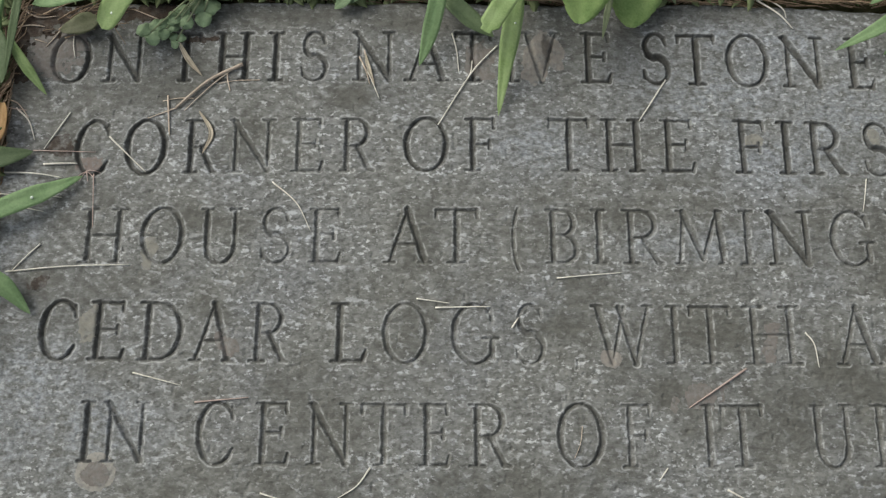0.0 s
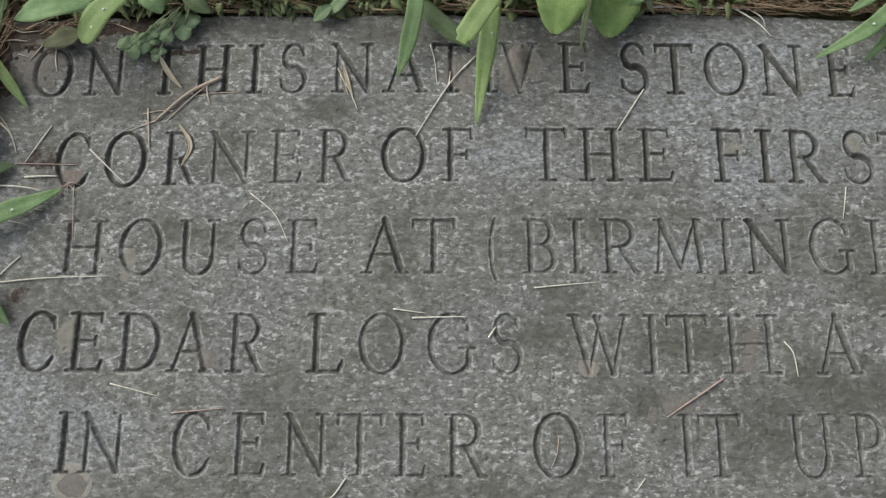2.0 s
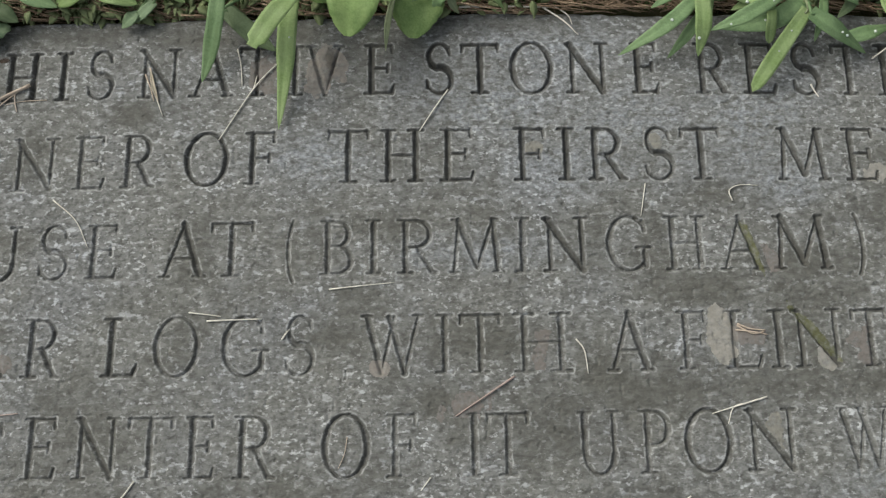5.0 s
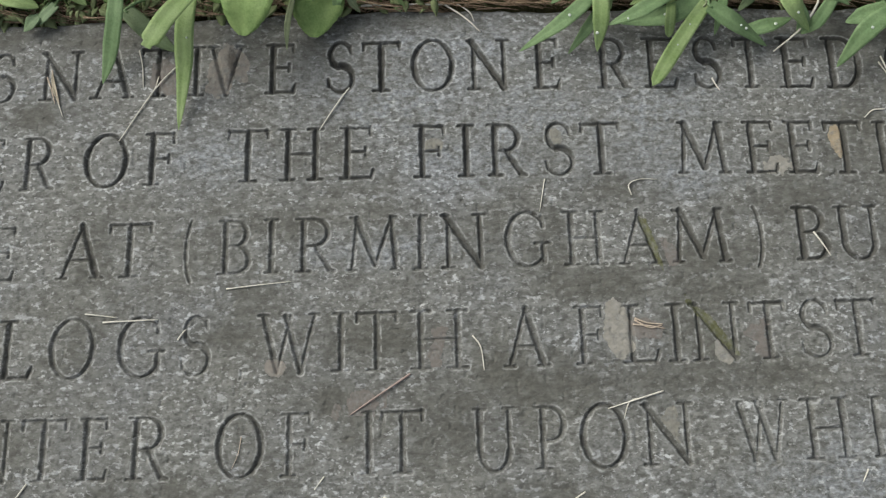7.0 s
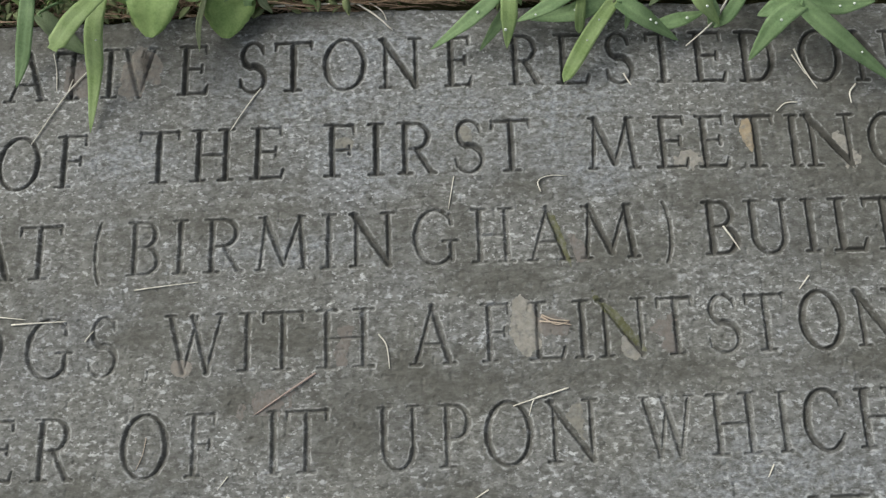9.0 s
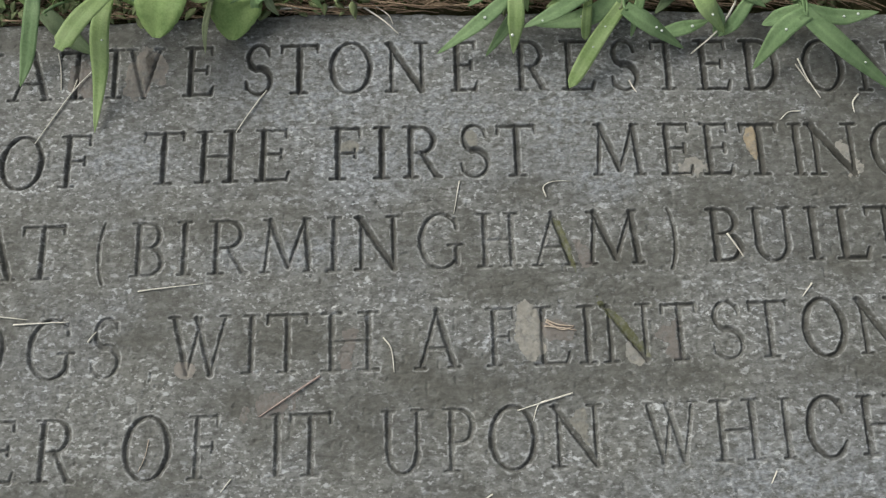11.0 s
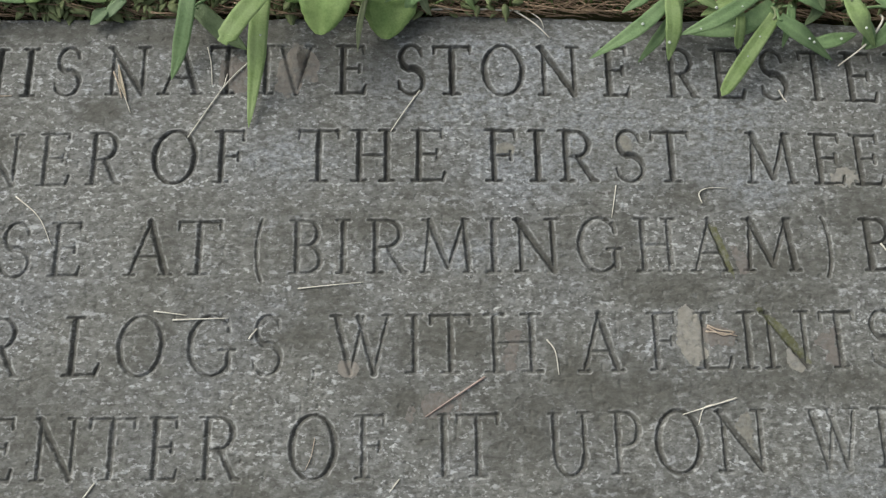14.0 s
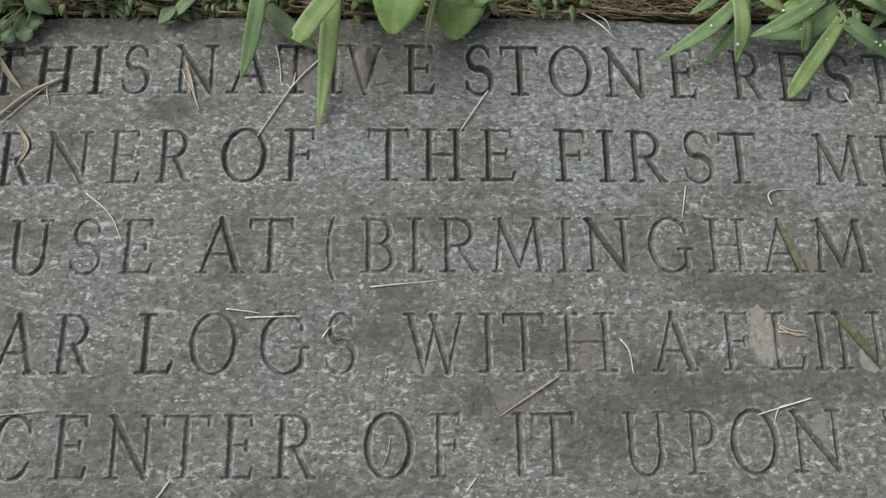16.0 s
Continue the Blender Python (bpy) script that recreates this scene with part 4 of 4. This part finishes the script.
def film_patch(kind, x, y, rx, ry, turn=0, rough=0.25, seed=0, lift=0.12, over=False):
    c, s = math.cos(radians(turn)), math.sin(radians(turn))
    reach = 1.6 * max(rx, ry) + 4
    i0, i1 = max(int((x - reach - LEFT) / STEP), 0), min(int((x + reach - LEFT) / STEP), nx - 1)
    wx, wy = gx[i0:i1], gy[i0:i1]
    u, v = ((wx - x) * c + (wy - y) * s) / rx, ((wy - y) * c - (wx - x) * s) / ry
    inside = np.hypot(u, v) + rough * 2 * (0.6 * value_noise(wx, wy, 5, 50 + seed) + 0.4 * value_noise(wx, wy, 1.7, 60 + seed) - 0.5) < 1
    if not over:
        inside &= cut[i0:i1] < 0.35
    some = quads.reshape(nx - 1, ny - 1, 4)[i0:i1][inside[:, :-1]]
    name, label, category = FILM_TAGS[kind]
    tagged(cut_out(name, some, FILMS[kind], None, lift=lift * MM), label, category)


film_patch("lichen", 14, -96.6, 9, 8.6, 0, 0.12, 1)
film_patch("lichen", 405.5, -31, 6.6, 14.5, 5, 0.25, 2, over=True)
film_patch("lichen", 453.5, -42.5, 3.8, 6.5, 25, 0.35, 3)
film_patch("moss", 450, -31, 1.9, 15, 40, 0.6, 4, over=True)
film_patch("moss", 424, 13, 1.7, 12, 18, 0.6, 22, over=True)
film_patch("rust", 433, 6, 3, 7, 10, 0.7, 23, over=True)
film_patch("tan", 519, 60.5, 3.8, 8, 10, 0.35, 5)
film_patch("brown", 215, 107, 7.5, 14, -12, 0.25, 6, over=True)
film_patch("brown", 223.5, 110, 5, 10, 15, 0.3, 7, over=True)
film_patch("rust", 186, 104, 7, 9, 0, 0.8, 17, over=True)
film_patch("buff", 322, 63.2, 4.9, 3.4, 0, 0.4, 8)
film_patch("buff", 381, 65, 4, 6, 30, 0.7, 9)
film_patch("lichen", 491, 47.2, 6, 5, 20, 1.0, 10)
film_patch("lichen", 564.5, 50, 4.6, 11, 25, 0.5, 11)
film_patch("brown", 246, -44.5, 4.5, 4, 0, 0.4, 12, over=True)
film_patch("buff", 426, -75, 4.5, 7, 10, 0.5, 13)
film_patch("buff", 4.5, -30, 5, 8, -10, 0.5, 14)
film_patch("rust", 68.5, -40, 4, 6, 30, 0.55, 15, over=True)
film_patch("buff", 28.5, 6, 4, 8, 0, 0.5, 16)
film_patch("rust", 418, -30, 8, 5, -20, 0.5, 19, over=True)
film_patch("dirt", -18, 57, 8.5, 6, 15, 0.6, 24, over=True)
film_patch("dirt", -21, -10.5, 4, 2.6, 20, 0.7, 25, over=True)
film_patch("rust", -25, 108, 13, 14, 0, 0.6, 26, over=True)
film_patch("pink", -4, 48.5, 6.5, 4.5, 10, 0.7, 21)
film_patch("rust", 322, -36, 4, 9, -10, 1.0, 33, over=True)
film_patch("rust", 286, -62, 10, 6, 30, 1.0, 34, over=True)
film_patch("rust", 470, -34, 4, 9, 0, 1.0, 35, over=True)
film_patch("rust", 14, -96.8, 6.2, 5.6, 0, 0.3, 27, 0.25, over=True)
# Leaf mould over the corner, with shade included in its dark colour.
film_patch("shaded_humus", -37, 126, 17, 9, 0, 0.9, 28, over=True)
film_patch("shaded_humus", -10, 127, 18, 5.5, 0, 0.9, 29, over=True)
film_patch("shaded_humus", 18, 130, 18, 4.5, 10, 0.9, 30, over=True)
film_patch("shaded_humus", -43, 105, 5, 14, 0, 0.9, 31, over=True)
film_patch("shaded_humus", 44, 114.5, 9, 1.6, 4, 0.9, 32, over=True)


# ---- thatch and lawn behind the stone ----
def scatter(name, label, category, material, count, seed, lie, r=0.45):
    rnd = random.Random(seed)
    verts, faces = [], []
    for _ in range(count):
        line_ = [Vector(p) for p in lie(rnd)]
        thick = r * rnd.uniform(0.6, 1.3)
        at = len(verts)
        for k, p in enumerate(line_):
            t = (line_[min(k + 1, 3)] - line_[max(k - 1, 0)]).normalized()
            u = t.cross(Vector((0.3, 0.1, 1))).normalized()
            v = u.cross(t)
            w = thick * (1 - 0.2 * k)
            verts += [(p + w * u) * MM, (p - 0.5 * w * u + 0.87 * w * v) * MM, (p - 0.5 * w * u - 0.87 * w * v) * MM]
        for k in range(3):
            for j in range(3):
                a, b = at + 3 * k + j, at + 3 * k + (j + 1) % 3
                faces.append((a, b, b + 3, a + 3))
    me = quad_mesh(name, [tuple(v) for v in verts], faces)
    tagged(part(name, me, material, None), label, category, kind="stuff")


def small_leaves(rnd):
    """One small leaf of the undergrowth as four corners pairs."""
    if rnd.random() < 0.8:
        x = rnd.choice((rnd.uniform(-75, 130), rnd.uniform(-75, 130), rnd.uniform(90, 330), rnd.uniform(400, 640)))
        y = 139 + abs(rnd.gauss(0, 11))
    else:
        x, y = -50 - abs(rnd.gauss(0, 9)), rnd.uniform(-60, 150)
    z, a, n = ground_z(x, y) * 1000 + rnd.uniform(3, 12), rnd.uniform(0, 6.28), rnd.uniform(4, 9)
    d, e = Vector((math.cos(a), math.sin(a), rnd.uniform(-0.2, 0.2))), Vector((-math.sin(a), math.cos(a), rnd.uniform(-0.3, 0.3)))
    c = Vector((x, y, z))
    return c, d * n, e * n * rnd.uniform(0.2, 0.38)


def undergrowth(count, seed):
    rnd = random.Random(seed)
    verts, faces, ribs = [], [], []
    for _ in range(count):
        c, d, e = small_leaves(rnd)
        at = len(verts)
        for s, w in ((0, 0.15), (0.3, 0.9), (0.65, 0.85), (1, 0.08)):
            sag = Vector((0, 0, -2.0 * s * s))
            for q, z in ((-1, 0.6), (0, 0), (1, 0.6), (0, -0.3)):
                verts.append(tuple((c + d * s + e * (w * q) + sag + Vector((0, 0, z * w))) * MM))
                ribs.append(0.6 if q == 0 else 0.0)
        for k in range(3):
            for j in range(4):
                a, b = at + 4 * k + j, at + 4 * k + (j + 1) % 4
                faces.append((a, b, b + 4, a + 4))
    me = quad_mesh("undergrowth", verts, faces)
    set_attr(me, "rib", ribs)
    tagged(part("undergrowth", me, UNDER, None), "small mixed green weeds and clover between the grass", "weeds", kind="stuff")


def lying(rnd):
    n, z = rnd.uniform(12, 45), rnd.uniform(1, 8)
    if rnd.random() < 0.72:
        x, y, a = rnd.uniform(-90, 640), 139 + abs(rnd.gauss(0, 12)), rnd.gauss(0, 0.45)
        least = 138 - 3.5 * max(0, (x - 400) / 100)
        return [(x + n * s * math.cos(a), max(y + n * s * math.sin(a) + 2 * math.sin(3 * s), least), ground_z(x, y) * 1000 + z + 3 * math.sin(3.1 * s)) for s in (0, 0.33, 0.66, 1)]
    x, y, a = -47 - abs(rnd.gauss(0, 13)), rnd.uniform(-110, 150), rnd.gauss(1.4, 0.5)
    return [(min(x + n * s * math.cos(a), -43.5 + 6 * max(0, (y - 70) / 70)), y + n * s * math.sin(a), ground_z(x, y) * 1000 + z + 3 * math.sin(3.1 * s)) for s in (0, 0.33, 0.66, 1)]


def standing(rnd):
    if rnd.random() < 0.75:
        x, y = rnd.uniform(-260, 840), 141 + rnd.expovariate(1 / 70)
    elif rnd.random() < 0.7:
        x, y = -56 - rnd.expovariate(1 / 60), rnd.uniform(-430, 300)
    else:
        x, y = rnd.choice(((rnd.uniform(-150, 850), -436 - rnd.expovariate(1 / 60)), (766 + rnd.expovariate(1 / 60), rnd.uniform(-430, 250))))
    z, h, a = ground_z(x, y) * 1000 - 1, rnd.uniform(15, 45), rnd.uniform(0, 6.28)
    k = rnd.uniform(0.2, 0.9)
    return [(x + h * k * s * s * math.cos(a), y + h * k * s * s * abs(math.sin(a)), z + h * s * (1 - 0.35 * s)) for s in (0, 0.4, 0.75, 1)]


scatter("dry_thatch", "tangled brown dry grass and needles on the soil", "thatch", THATCH, 1900, 5, lying)
scatter("lawn_grass", "short green grass blades growing round the stone", "grass", LAWN, 5500, 6, standing, 0.8)


def fallen(rnd):
    x, y = rnd.uniform(-48, 6), 131 - abs(rnd.gauss(0, 6))
    n, a = rnd.uniform(6, 18), rnd.gauss(0.1, 0.6)
    z = rnd.uniform(0.6, 2.5)
    return [(x + n * q * math.cos(a), y + n * q * math.sin(a), z + 0.8 * math.sin(3.1 * q)) for q in (0, 0.33, 0.66, 1)]


scatter("fallen_thatch", "brown dry stems fallen over the stone's corner", "thatch", THATCH, 34, 15, fallen, 0.35)
undergrowth(1700, 9)
